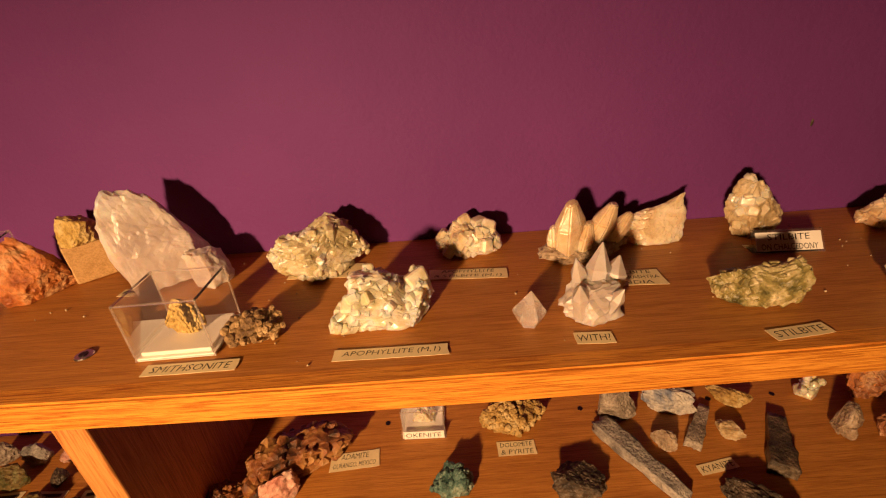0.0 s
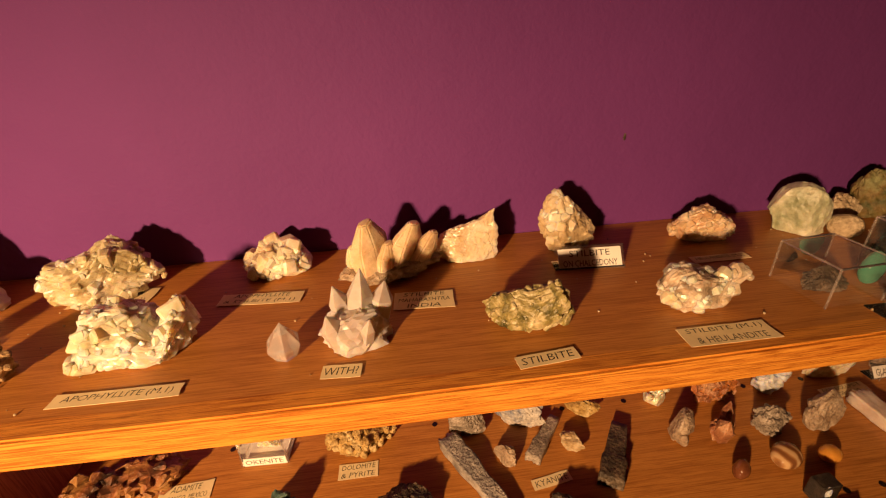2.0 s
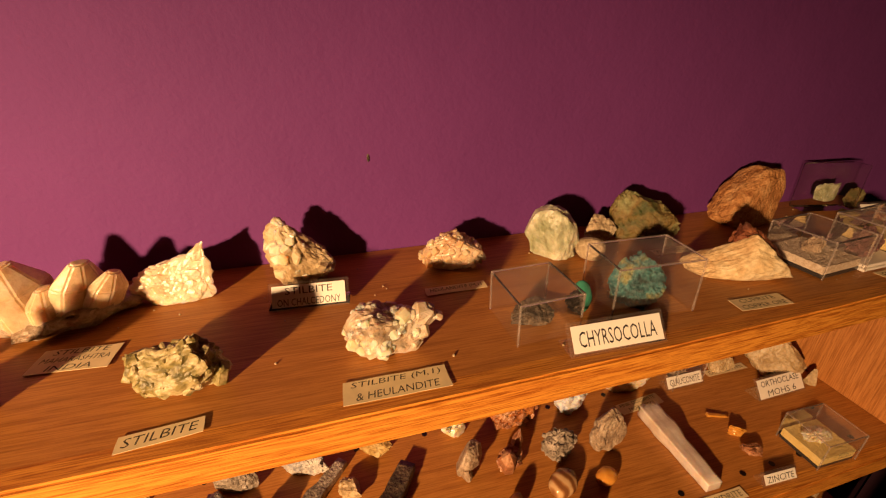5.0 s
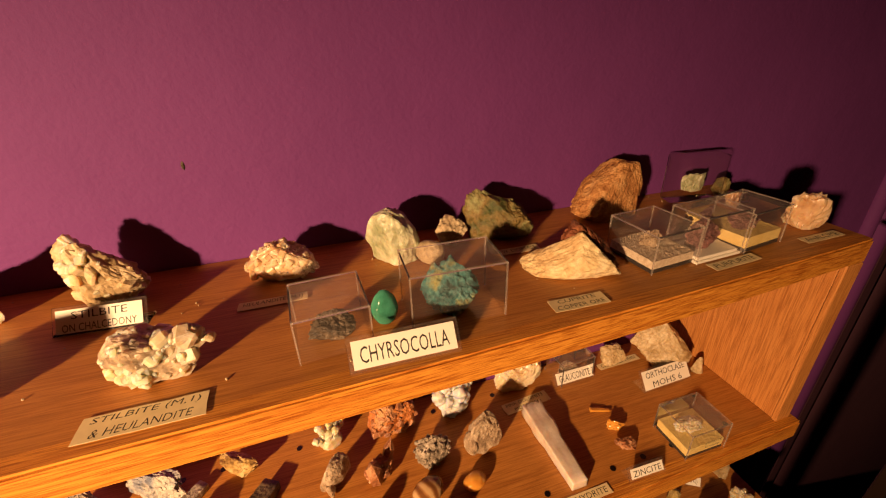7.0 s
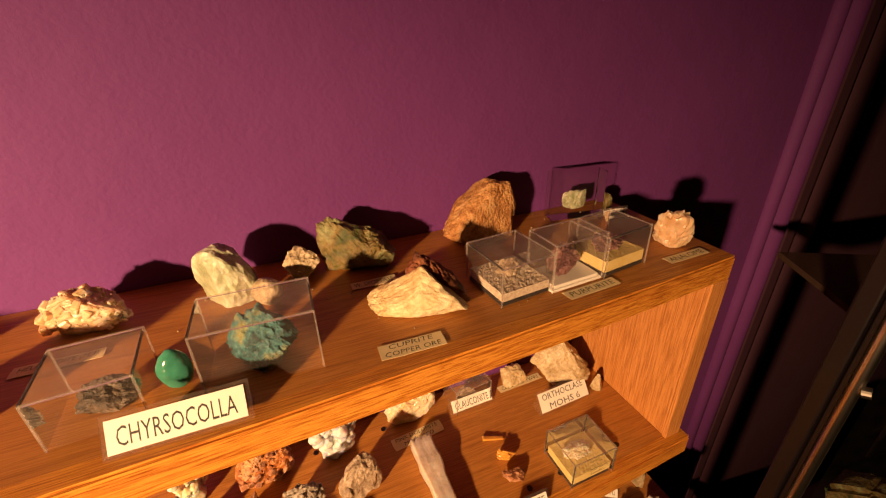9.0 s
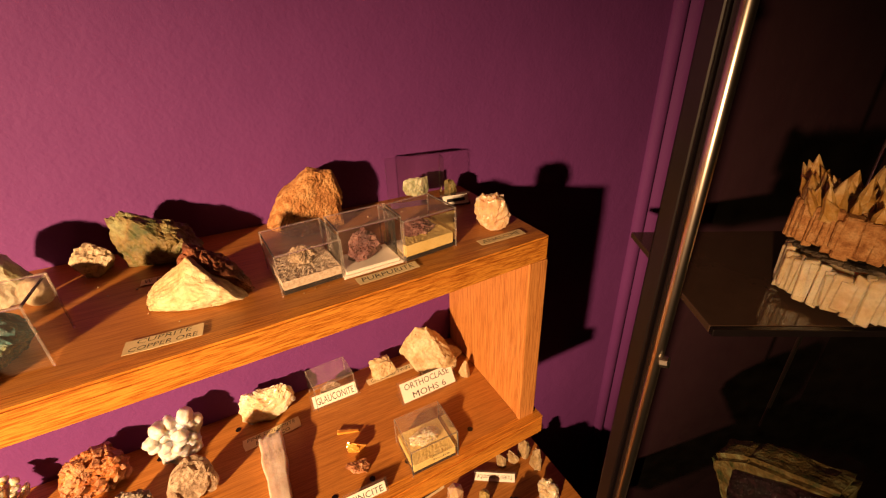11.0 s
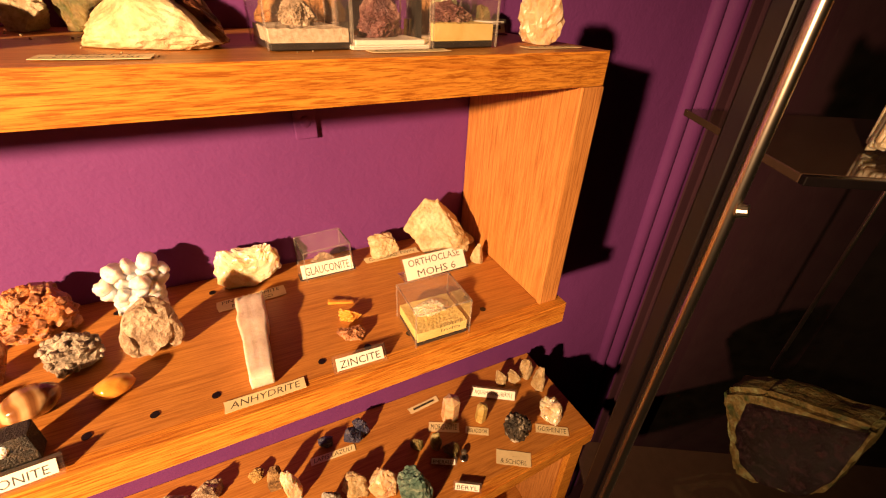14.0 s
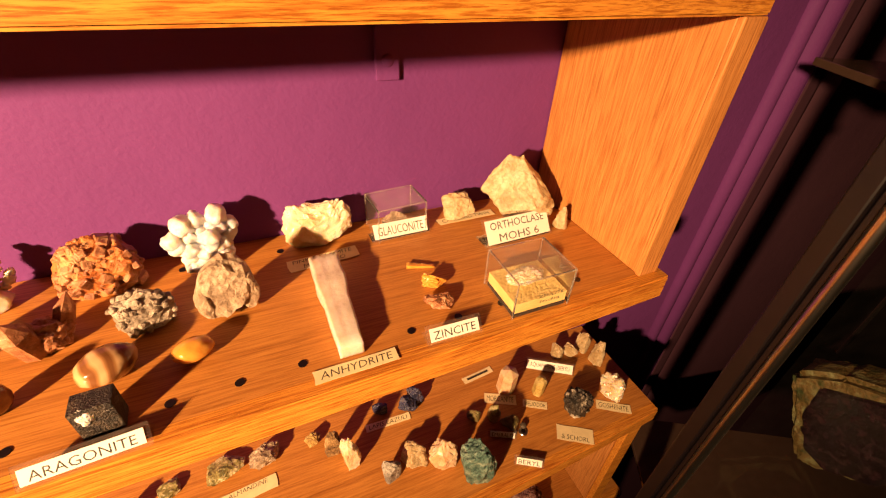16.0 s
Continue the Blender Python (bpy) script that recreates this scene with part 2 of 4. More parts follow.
CITRINE = mineral("citrine", (0.34, 0.16, 0.03), (0.52, 0.29, 0.07), (0.66, 0.46, 0.2), 30, 0.2, 0.2, 0.3, 0.6)
AMETHYST = mineral("amethyst", (0.008, 0.003, 0.005), (0.018, 0.007, 0.011), (0.05, 0.02, 0.026), 60, 0.12, 0, 0.3, 0.5, 0.8)


def crystal_glass():
    m, n, l, p = nodes_of("clear_crystal")
    p.inputs["Transmission Weight"].default_value = 0.75
    p.inputs["Roughness"].default_value = 0.06
    p.inputs["IOR"].default_value = 1.53
    nz = noise_node(n, l, 40)
    l.new(ramp(n, l, nz, [(0.4, (0.9, 0.8, 0.74)), (0.6, (0.95, 0.9, 0.86))]), p.inputs["Base Color"])
    return m


CLEAR = crystal_glass()


# ---- mesh helpers ----
def part(name, bm, material, parent=None, label="", smooth=False):
    me = bpy.data.meshes.new(name)
    if smooth:
        for f in bm.faces:
            f.smooth = True
    bm.to_mesh(me)
    bm.free()
    me.materials.append(material)
    ob = new(name, me)
    if parent is not None:
        ob.parent = parent
    if label:
        ob["label"] = label
    return ob


def slab(bm, lo, hi, bevel=0.0):
    r = bmesh.ops.create_cube(bm, size=1)
    for v in r["verts"]:
        v.co = Vector([lo[k] + (v.co[k] + 0.5) * (hi[k] - lo[k]) for k in range(3)])
    if bevel:
        es = list({e for v in r["verts"] for e in v.link_edges})
        bmesh.ops.bevel(bm, geom=es, offset=bevel, segments=2, affect="EDGES", profile=0.5)
    return bm


def slab_part(name, lo, hi, material, parent=None, bevel=0.0015, label=""):
    return part(name, slab(bmesh.new(), lo, hi, bevel), material, parent, label)


def structure(ob, label, category):
    return tagged(ob, label, category, kind="structure")


def stone_bm(w, d, h, seed, rough=0.2, sub=4, cuts=7, bottom=0.6, taper=0.0, lean=0.0, outline=None):
    """An angular stone: a ball pushed about by noise, cut by random planes, flat underneath."""
    rng = random.Random(seed)
    bm = bmesh.new()
    bmesh.ops.create_icosphere(bm, subdivisions=sub, radius=1)
    off = Vector((rng.uniform(-50, 50), rng.uniform(-50, 50), rng.uniform(-50, 50)))
    planes = []
    for _ in range(cuts):
        p = Vector((rng.gauss(0, 1), rng.gauss(0, 1), rng.gauss(0, 0.8))).normalized()
        planes.append((p, rng.uniform(0.5, 0.85)))
    for v in bm.verts:
        c = v.co.copy()
        c *= 1 + rough * 1.2 * noise.noise(c * 1.4 + off)
        for p, k in planes:
            over = c.dot(p) - k
            if over > 0:
                c -= p * over * 0.92
        c *= 1 + rough * 0.45 * noise.noise(c * 4 + off) + rough * 0.28 * noise.noise(c * 9 + off) + rough * 0.14 * noise.noise(c * 22 + off)
        if cuts:
            near = noise.voronoi(c * 3.2 + off)[0]
            tiny = noise.voronoi(c * 7.5 + off)[0]
            c *= 1 + rough * (0.55 * min(near[1] - near[0], 0.5) + 0.3 * min(tiny[1] - tiny[0], 0.5))
        c.z = max(c.z, -bottom)
        k = (c.z + bottom) / (1 + bottom)
        c.x = c.x * (1 - taper * k) + lean * k
        c.y *= 1 - 0.7 * taper * k
        v.co = c
    fit_box(bm, w, d, h)
    if outline:
        shaped(bm, w, h, outline)
    return bm


def shaped(bm, w, h, outline):
    """Lowers or raises a stone's top along its length: pairs of a share of the width and a share of the height."""
    xs, ks = [q[0] for q in outline], [q[1] for q in outline]
    tall = [0.0] * 17
    for v in bm.verts:
        b = min(max(round((v.co.x / w + 0.5) * 16), 0), 16)
        tall[b] = max(tall[b], v.co.z)
    for _ in range(4):
        tall = [(tall[max(i - 1, 0)] + 2 * tall[i] + tall[min(i + 1, 16)]) / 4 for i in range(17)]
    for v in bm.verts:
        u = v.co.x / w
        k = float(np.interp(u, xs, ks)) * h / max(float(np.interp((u + 0.5) * 16, range(17), tall)), 0.3 * h)
        v.co.z *= min(k, 1.6)


def fit_box(bm, w, d, h):
    lo = [min(v.co[k] for v in bm.verts) for k in range(3)]
    hi = [max(v.co[k] for v in bm.verts) for k in range(3)]
    for v in bm.verts:
        v.co = Vector(((v.co.x - (lo[0] + hi[0]) / 2) * w / (hi[0] - lo[0]), (v.co.y - (lo[1] + hi[1]) / 2) * d / (hi[1] - lo[1]), (v.co.z - lo[2]) * h / (hi[2] - lo[2])))


def spike(bm, base, way, radius, length, sides=6, tip=0.35, turn=0.0, flat=1.0):
    """A prismatic crystal with a pointed end."""
    way = way.normalized()
    a = way.orthogonal().normalized()
    b = way.cross(a)
    rings = []
    for s, k in ((0, 1.0), (length * (1 - tip), 0.96), (length, 0.28 if sides == 4 else 0.34 if sides == 8 else 0.06)):
        ring = []
        for i in range(sides):
            t = turn + 2 * math.pi * i / sides
            ring.append(bm.verts.new(base + way * s + (a * math.cos(t) + b * math.sin(t) * flat) * radius * k))
        rings.append(ring)
    for r0, r1 in zip(rings, rings[1:]):
        for i in range(sides):
            bm.faces.new((r0[i], r0[(i + 1) % sides], r1[(i + 1) % sides], r1[i]))
    bm.faces.new(rings[-1])
    bm.faces.new(rings[0][::-1])


def worded(label):
    return label if len(label.split()) >= 4 else label + " lying on the oak shelf"


def thing(name, at, turn, label, category, group=""):
    e = new(name)
    e.empty_display_size = 0.01
    e.matrix_world = pose(*at, 0, 0, turn)
    return tagged(e, worded(label), category, group)


def seat(at, size, turn):
    """Keeps a thing clear of the back wall."""
    a = radians(turn)
    reach = 0.5 * (abs(size[0] * math.sin(a)) + abs(size[1] * math.cos(a)))
    return (at[0], min(at[1], 0.402 - reach), at[2] + 0.0005)


def placed(ob, at, size, turn, label, category):
    ob.matrix_world = pose(*seat(at, size, turn), 0, 0, turn)
    return tagged(ob, worded(label), category)


def rock(name, at, size, turn, mat, label, category, seed, rough=0.22, taper=0.0, lean=0.0, outline=None):
    sub = 5 if size[0] > 0.06 else 4
    bm = stone_bm(*size, seed, rough, sub, taper=taper, lean=lean, outline=outline)
    return placed(part(name, bm, mat), at, size, turn, label, category)


def lozenge(r, long, rng, round_off=0.28):
    """A blocky crystal with worn edges, standing on its middle."""
    bm = bmesh.new()
    bmesh.ops.create_cube(bm, size=2 * r)
    for v in bm.verts:
        v.co = Vector((v.co.x * rng.uniform(0.65, 1.1), v.co.y * rng.uniform(0.55, 1.0), v.co.z * long * rng.uniform(0.8, 1.05)))
    bmesh.ops.bevel(bm, geom=bm.edges[:], offset=r * round_off, segments=1, affect="EDGES")
    return bm


def crystal_heap(name, at, size, turn, mats, label, category, seed, outline, count, grain, long=(0.8, 1.5), tilt=0.35, second=None, round_off=0.28):
    """A specimen of many intergrown blocky crystals over a stone body that follows an outline. second: the share of the width past which the second material begins."""
    rng = random.Random(seed)
    w, d, h = size
    top = thing(name, seat(at, size, turn), turn, label, category)
    body = stone_bm(w * 0.94, d * 0.9, h * 0.9, seed, 0.18, 5, 4, 0.8, outline=outline)
    spots = [(v.co.copy(), v.normal.copy()) for v in body.verts if v.co.z > h * 0.06 and (v.normal.y < 0.35 or v.normal.z > 0.3)]
    part("matrix", body, mats[-1], top)
    for _ in range(count):
        c, nrm = rng.choice(spots)
        r = w * grain * (0.5 + 1.5 * rng.random() ** 2.2)
        way = (nrm + Vector((rng.gauss(0, tilt), rng.gauss(0, tilt), rng.gauss(0.25, tilt)))).normalized()
        tall = rng.uniform(*long)
        m = Matrix.Translation(c - way * r * (tall - rng.uniform(0.15, 0.6))) @ way.to_track_quat("Z", "Y").to_matrix().to_4x4() @ pose(0, 0, 0, 0, 0, rng.uniform(0, 90))
        bm = lozenge(r, tall, rng, round_off)
        bm.transform(m)
        for v in bm.verts:
            v.co.z = max(v.co.z, 0.0)
        mat = mats[0] if second is None or c.x / w + rng.gauss(0, 0.06) < second else mats[1]
        part("crystal", bm, mat, top)
    return top


def black_block(name, at, size, turn, mat, label, category, seed):
    w, d, h = size
    top = thing(name, seat(at, size, turn), turn, label, category)
    bm = slab(bmesh.new(), (-w / 2, -d / 2, 0), (w / 2, d / 2, h), 0.001)
    part("block", bm, mat, top)
    tuft = stone_bm(w * 0.45, d * 0.5, h * 0.5, seed, 0.35, 4, 2, 0.9)
    part("white_crystals", tuft, WHITE, top, "tuft of white crystals").location = (-w * 0.18, -d * 0.42, h * 0.52)
    return top


def fingers(name, at, size, turn, mat, label, category, seed, stems, girth=0.1):
    """Knobbly round-ended branches that spread from one foot: each a lean, a length and a girth."""
    rng = random.Random(seed)
    w, d, h = size
    top = thing(name, seat(at, size, turn), turn, label, category)
    part("foot", stone_bm(w * 0.6, d * 0.7, h * 0.4, seed, 0.15, 4, 3), mat, top, smooth=True)
    for lx, ly, k, g in stems:
        bm = bmesh.new()
        way = Vector((lx, ly, 1)).normalized()
        steps = 5
        for i in range(steps):
            c = way * (h * k * (0.2 + 0.66 * i / (steps - 1))) * (1 + 0.5 * abs(lx))
            r = w * girth * g * rng.uniform(0.85, 1.1)
            res = bmesh.ops.create_icosphere(bm, subdivisions=3, radius=r, matrix=Matrix.Translation(c + Vector((rng.gauss(0, 0.1), rng.gauss(0, 0.1), 0)) * r))
            for v in res["verts"]:
                v.co += (v.co - c) * 0.4 * noise.noise(v.co * (1.3 / r)) + (v.co - c) * 0.12 * noise.noise(v.co * (3.5 / r))
                v.co.z = max(v.co.z, 0.0)
        part("branch", bm, mat, top, smooth=True)
    return top


def tumbled(name, at, size, turn, mat, label, category, seed):
    bm = stone_bm(*size, seed, 0.06, 4, 0, 0.93)
    return placed(part(name, bm, mat, smooth=True), at, size, turn, label, category)


def cluster(name, at, size, turn, mat, label, category, seed, count=40, girth=0.12, sides=6):
    """A stone body with a crowd of crystals growing out of it."""
    rng = random.Random(seed)
    w, d, h = size
    body = stone_bm(w * 0.9, d * 0.9, h * 0.82, seed, 0.3)
    spots = [(v.co.copy(), v.normal.copy()) for v in body.verts if v.co.z > h * 0.12]
    top = thing(name, seat(at, size, turn), turn, label, category)
    part("matrix", body, mat, top)
    for _ in range(count):
        c, nrm = rng.choice(spots)
        way = (nrm + Vector((rng.gauss(0, 0.3), rng.gauss(0, 0.3), rng.uniform(0, 0.4)))).normalized()
        r = w * girth * rng.uniform(0.4, 0.8)
        bm = bmesh.new()
        spike(bm, c - way * r * 1.5, way, r, r * rng.uniform(1.7, 2.5), sides, rng.uniform(0.15, 0.35), rng.uniform(0, 3), rng.uniform(0.7, 1))
        for v in bm.verts:
            v.co.z = max(v.co.z, 0.0)
        part("crystal", bm, mat, top)
    return top


def composite(name, at, size, turn, mat, label, category, seed, lumps, rough=0.2, cuts=5, smooth=False, piece="crystal"):
    """A specimen grown together of several pieces: each a centre and a size, as shares of the whole."""
    w, d, h = size
    top = thing(name, seat(at, size, turn), turn, label, category)
    for k, (x, y, z, a, b, c) in enumerate(lumps):
        low = max(z - c / 2, 0.0)
        bm = stone_bm(a * w, b * d, (z + c / 2 - low) * h, seed + 31 * k, rough, 4, cuts, 0.85)
        part(piece, bm, mat, top, smooth=smooth).location = (x * w, y * d, low * h)
    return top


def two_tone(name, at, size, turn, mat, label, category, seed, crust, taper):
    """A tapering stone whose back and one shoulder carry a crust of another mineral."""
    w, d, h = size
    top = thing(name, seat(at, size, turn), turn, label, category)
    part("face", stone_bm(w, d * 0.8, h * 0.92, seed, 0.1, 5, outline=((-0.5, 0.12), (-0.3, 0.42), (0, 0.86), (0.08, 1), (0.3, 0.62), (0.5, 0.15))), mat, top, "pale broken face")
    c = part("crust", stone_bm(w * 0.66, d * 0.85, h * 1.04, seed + 9, 0.24, 5, outline=((-0.5, 0.5), (-0.25, 1), (0, 0.86), (0.3, 0.5), (0.5, 0.15))), crust, top, "dark weathered crust")
    c.location = (w * 0.17, d * 0.08, 0)
    return top


def spires(name, at, size, turn, mat, label, category, seed, points):
    """Upright pointed crystals on a rough foot: each with place, lean, girth and height as shares of the whole."""
    w, d, h = size
    rng = random.Random(seed)
    top = thing(name, seat(at, size, turn), turn, label, category)
    part("matrix", stone_bm(w, d, h * 0.58, seed, 0.3), mat, top)
    for x, y, lx, ly, r, k in points:
        bm = bmesh.new()
        spike(bm, Vector((x * w, y * d, h * 0.1)), Vector((lx, ly, 1)), r * w, h * k * 0.9, 6, rng.uniform(0.3, 0.45), rng.uniform(0, 1), rng.uniform(0.7, 0.9))
        part("crystal", bm, mat, top)
    return top


def knobbly(name, at, size, turn, mat, label, category, seed, count=60):
    """A lumpy stone: a body crowded with small rough knobs."""
    rng = random.Random(seed)
    w, d, h = size
    bm = stone_bm(w * 0.92, d * 0.92, h * 0.92, seed, 0.28)
    spots = [(v.co.copy(), v.normal.copy()) for v in bm.verts if v.co.z > h * 0.08]
    top = thing(name, seat(at, size, turn), turn, label, category)
    part("matrix", bm, mat, top)
    size_k = w * min(0.12, 0.62 / math.sqrt(count))
    crust = bmesh.new() if count > 60 else None
    for _ in range(count):
        kb = crust or bmesh.new()
        c, nrm = rng.choice(spots)
        r = size_k * rng.uniform(0.5, 1.0)
        q = Matrix.Translation(c + nrm * r * 0.15) @ Euler((rng.uniform(0, 3), rng.uniform(0, 3), 0)).to_matrix().to_4x4()
        res = bmesh.ops.create_icosphere(kb, subdivisions=2, radius=r, matrix=q)
        off = Vector((rng.uniform(-9, 9), rng.uniform(-9, 9), rng.uniform(-9, 9)))
        for v in res["verts"]:
            v.co += (v.co - c) * 0.35 * noise.noise((v.co - c) * (1.6 / r) + off)
            v.co.z = max(v.co.z, 0)
        if crust is None:
            part("knob", kb, mat, top)
    if crust:
        tagged(part("crust", crust, mat, top), kind="stuff")
    return top


def blade(name, at, size, turn, mat, label, category, seed):
    """A long splintery crystal lying flat."""
    length, wide = size
    rng = random.Random(seed)
    bm = bmesh.new()
    bmesh.ops.create_cube(bm, size=1)
    bmesh.ops.subdivide_edges(bm, edges=bm.edges[:], cuts=9, use_grid_fill=True)
    off = Vector((rng.uniform(-9, 9), 0, 0))
    for v in bm.verts:
        x, y, z = v.co
        k = 1 - 0.35 * (x + 0.5) + 0.25 * noise.noise(Vector((x * 5, 0, 0)) + off)
        jag = 0.06 * noise.noise(Vector((y * 9, z * 9, 3)) + off) * (x < -0.3)
        groove = 1 + 0.03 * noise.noise(Vector((0.4 * x, y * 6, z * 5)) + off)
        v.co = Vector(((x + jag) * length, y * wide * k * groove, (z + 0.5) * wide * 0.62 * (k * groove if z > -0.49 else 0)))
    return placed_flat(part(name, bm, mat, smooth=True), at, turn, label, category)


def placed_flat(ob, at, turn, label, category):
    ob.matrix_world = pose(at[0], at[1], at[2] + 0.0008, 0, 0, turn)
    return tagged(ob, worded(label), category)


def prism(name, at, size, turn, mat, label, category, seed):
    bm = bmesh.new()
    spike(bm, Vector((0, 0, 0)), Vector((0.05, 0, 1)), size[0] / 2, size[2], 6, 0.12, 0.3)
    return placed(part(name, bm, mat), at, size, turn, label, category)


def crystal_point(name, at, size, turn, mat, label, category, seed):
    w, d, h = size
    bm = bmesh.new()
    rings = []
    for z, k in ((0, 0.62), (h * 0.34, 1.0), (h * 0.42, 0.98)):
        rings.append([bm.verts.new((w / 2 * k * math.cos(2 * math.pi * i / 6), w / 2 * k * math.sin(2 * math.pi * i / 6), z)) for i in range(6)])
    apex = bm.verts.new((0.001, 0, h))
    for r0, r1 in zip(rings, rings[1:]):
        for i in range(6):
            bm.faces.new((r0[i], r0[(i + 1) % 6], r1[(i + 1) % 6], r1[i]))
    for i in range(6):
        bm.faces.new((rings[-1][i], rings[-1][(i + 1) % 6], apex))
    bm.faces.new(rings[0][::-1])
    return placed(part(name, bm, mat), at, size, turn, label, category)


def stilbite_bow(name, at, size, turn, mat, label, category, seed):
    """Fat upright blades standing on a low rough plate."""
    rng = random.Random(seed)
    w, d, h = size
    top = thing(name, seat(at, size, turn), turn, label, category)
    part("matrix", stone_bm(w, d * 0.8, h * 0.36, seed, 0.4), GREYBROWN, top, "grey crystal crust")
    for x, lean, r, k in ((-0.18, -0.1, 0.19, 1.1), (-0.3, -0.3, 0.10, 0.6), (0.06, 0.5, 0.17, 0.98), (0.2, 0.85, 0.13, 0.78), (-0.06, 0.1, 0.14, 0.62)):
        bm = bmesh.new()
        spike(bm, Vector((x * w, rng.uniform(-0.1, 0.1) * d, h * 0.16)), Vector((lean * 0.7, -0.15, 1)), w * r * 1.12, h * k * 0.74, 8, 0.42, rng.uniform(0, 1), 0.6)
        bmesh.ops.bevel(bm, geom=bm.edges[:], offset=w * 0.012, segments=2, affect="EDGES")
        part("crystal_blade", bm, mat, top)
    return top


def wood_block(name, at, size, turn, mat, label, category, seed):
    w, d, h = size
    return placed(slab_part(name, (-w / 2, -d / 2, 0), (w / 2, d / 2, h), mat), at, size, turn, label, category)


def sheet(name, corners, mat, parent, label=""):
    """A clear pane, which lets the light through."""
    bm = bmesh.new()
    bm.faces.new([bm.verts.new(c) for c in corners])
    ob = part(name, bm, mat, parent, label)
    ob.visible_shadow = False
    return ob


def clear_box(name, at, size, turn, mat, label, category, seed, stone, base, fill=(0.62, 0.55, 0.6)):
    """A clear plastic box turned over a base, with a specimen in it."""
    w, d, h = size
    top = thing(name, seat(at, size, turn), turn, label, category, "clear specimen boxes")
    t = 0.0015
    for x0, y0, x1, y1 in ((-w / 2, -d / 2, w / 2, -d / 2), (w / 2, -d / 2, w / 2, d / 2), (w / 2, d / 2, -w / 2, d / 2), (-w / 2, d / 2, -w / 2, -d / 2)):
        sheet("pane", ((x0, y0, 0.001), (x1, y1, 0.001), (x1, y1, h), (x0, y0, h)), mat, top)
    sheet("lid", ((-w / 2, -d / 2, h), (w / 2, -d / 2, h), (w / 2, d / 2, h), (-w / 2, d / 2, h)), ACRYLIC_TOP, top, "dusty clear lid with painted reflection haze")
    # thin bars give the edges thickness and a painted highlight
    rim = bmesh.new()
    e = 0.0006
    for x in (-w / 2, w / 2):
        for y in (-d / 2, d / 2):
            slab(rim, (x - e, y - e, 0.0005), (x + e, y + e, h + t))
        slab(rim, (x - e, -d / 2, h + t - e), (x + e, d / 2, h + t + e))
    for y in (-d / 2, d / 2):
        slab(rim, (-w / 2, y - e, h + t - e), (w / 2, y + e, h + t + e))
    part("rim", rim, ACRYLIC_EDGE, top, "box edges with painted highlights").visible_shadow = False
    z = 0.0008
    if base is not None:
        soft = base in (FOAM, SANDBED)
        bh = h * ((0.40 if base is FOAM else 0.34) if soft else 0.13)
        if soft:
            slab_part("base", (-w * 0.47, -d * 0.47, 0), (w * 0.47, d * 0.47, h * 0.12), BLACK_PLASTIC, top, 0.001, "black plastic base")
            pad = stone_free_pad(w * 0.92, d * 0.92, h * 0.12, bh, seed, 0.0003 if base is FOAM else 0.0005)
            part("foam_pad" if base is FOAM else "grain_bed", pad, base, top, "yellow foam pad" if base is FOAM else "bed of pale grains")
        else:
            slab_part("base", (-w * 0.5, -d * 0.5, 0), (w * 0.5, d * 0.5, bh * 0.45), base, top, 0.0008)
            slab_part("step", (-w * 0.45, -d * 0.45, bh * 0.45), (w * 0.45, d * 0.45, bh), base, top, 0.0008)
        z = bh
    sw, sd, sh = fill
    g = stone_bm(w * sw, d * sd, (h - z) * sh, seed, 0.32, 5 if w > 0.05 else 4, outline=((-0.5, 0.45), (-0.25, 0.9), (0.05, 1), (0.3, 0.75), (0.5, 0.4)))
    s = part("specimen", g, stone, top)
    s.location = (0, d * 0.04, z - 0.0005)
    return top


def stone_free_pad(w, d, z0, z1, seed, relief):
    """A soft pad or bed of grains: a box with an uneven top."""
    rng = random.Random(seed)
    bm = bmesh.new()
    n = 26
    rows = [[bm.verts.new((w * (i / n - 0.5), d * (j / n - 0.5), z1 + rng.uniform(-relief, relief))) for i in range(n + 1)] for j in range(n + 1)]
    for j in range(n):
        for i in range(n):
            bm.faces.new((rows[j][i], rows[j][i + 1], rows[j + 1][i + 1], rows[j + 1][i]))
    rim = [rows[0][i] for i in range(n)] + [rows[j][n] for j in range(n)] + [rows[n][i] for i in range(n, 0, -1)] + [rows[j][0] for j in range(n, 0, -1)]
    low = [bm.verts.new((v.co.x, v.co.y, z0)) for v in rim]
    for i in range(len(rim)):
        k = (i + 1) % len(rim)
        bm.faces.new((rim[i], low[i], low[k], rim[k]))
    return bm


def glass_block(name, at, size, turn, mat, label, category, seed):
    w, d, h = size
    top = thing(name, seat(at, size, turn), turn + 20, label, category)
    slab_part("block", (-w / 2, -d / 2, 0), (w / 2, d / 2, h), mat, top, 0.002)
    s = part("specimen", stone_bm(w * 0.5, d * 0.5, h * 0.4, seed, 0.3), PALEGREEN, top)
    s.location = (0, 0, h * 0.18)
    return top


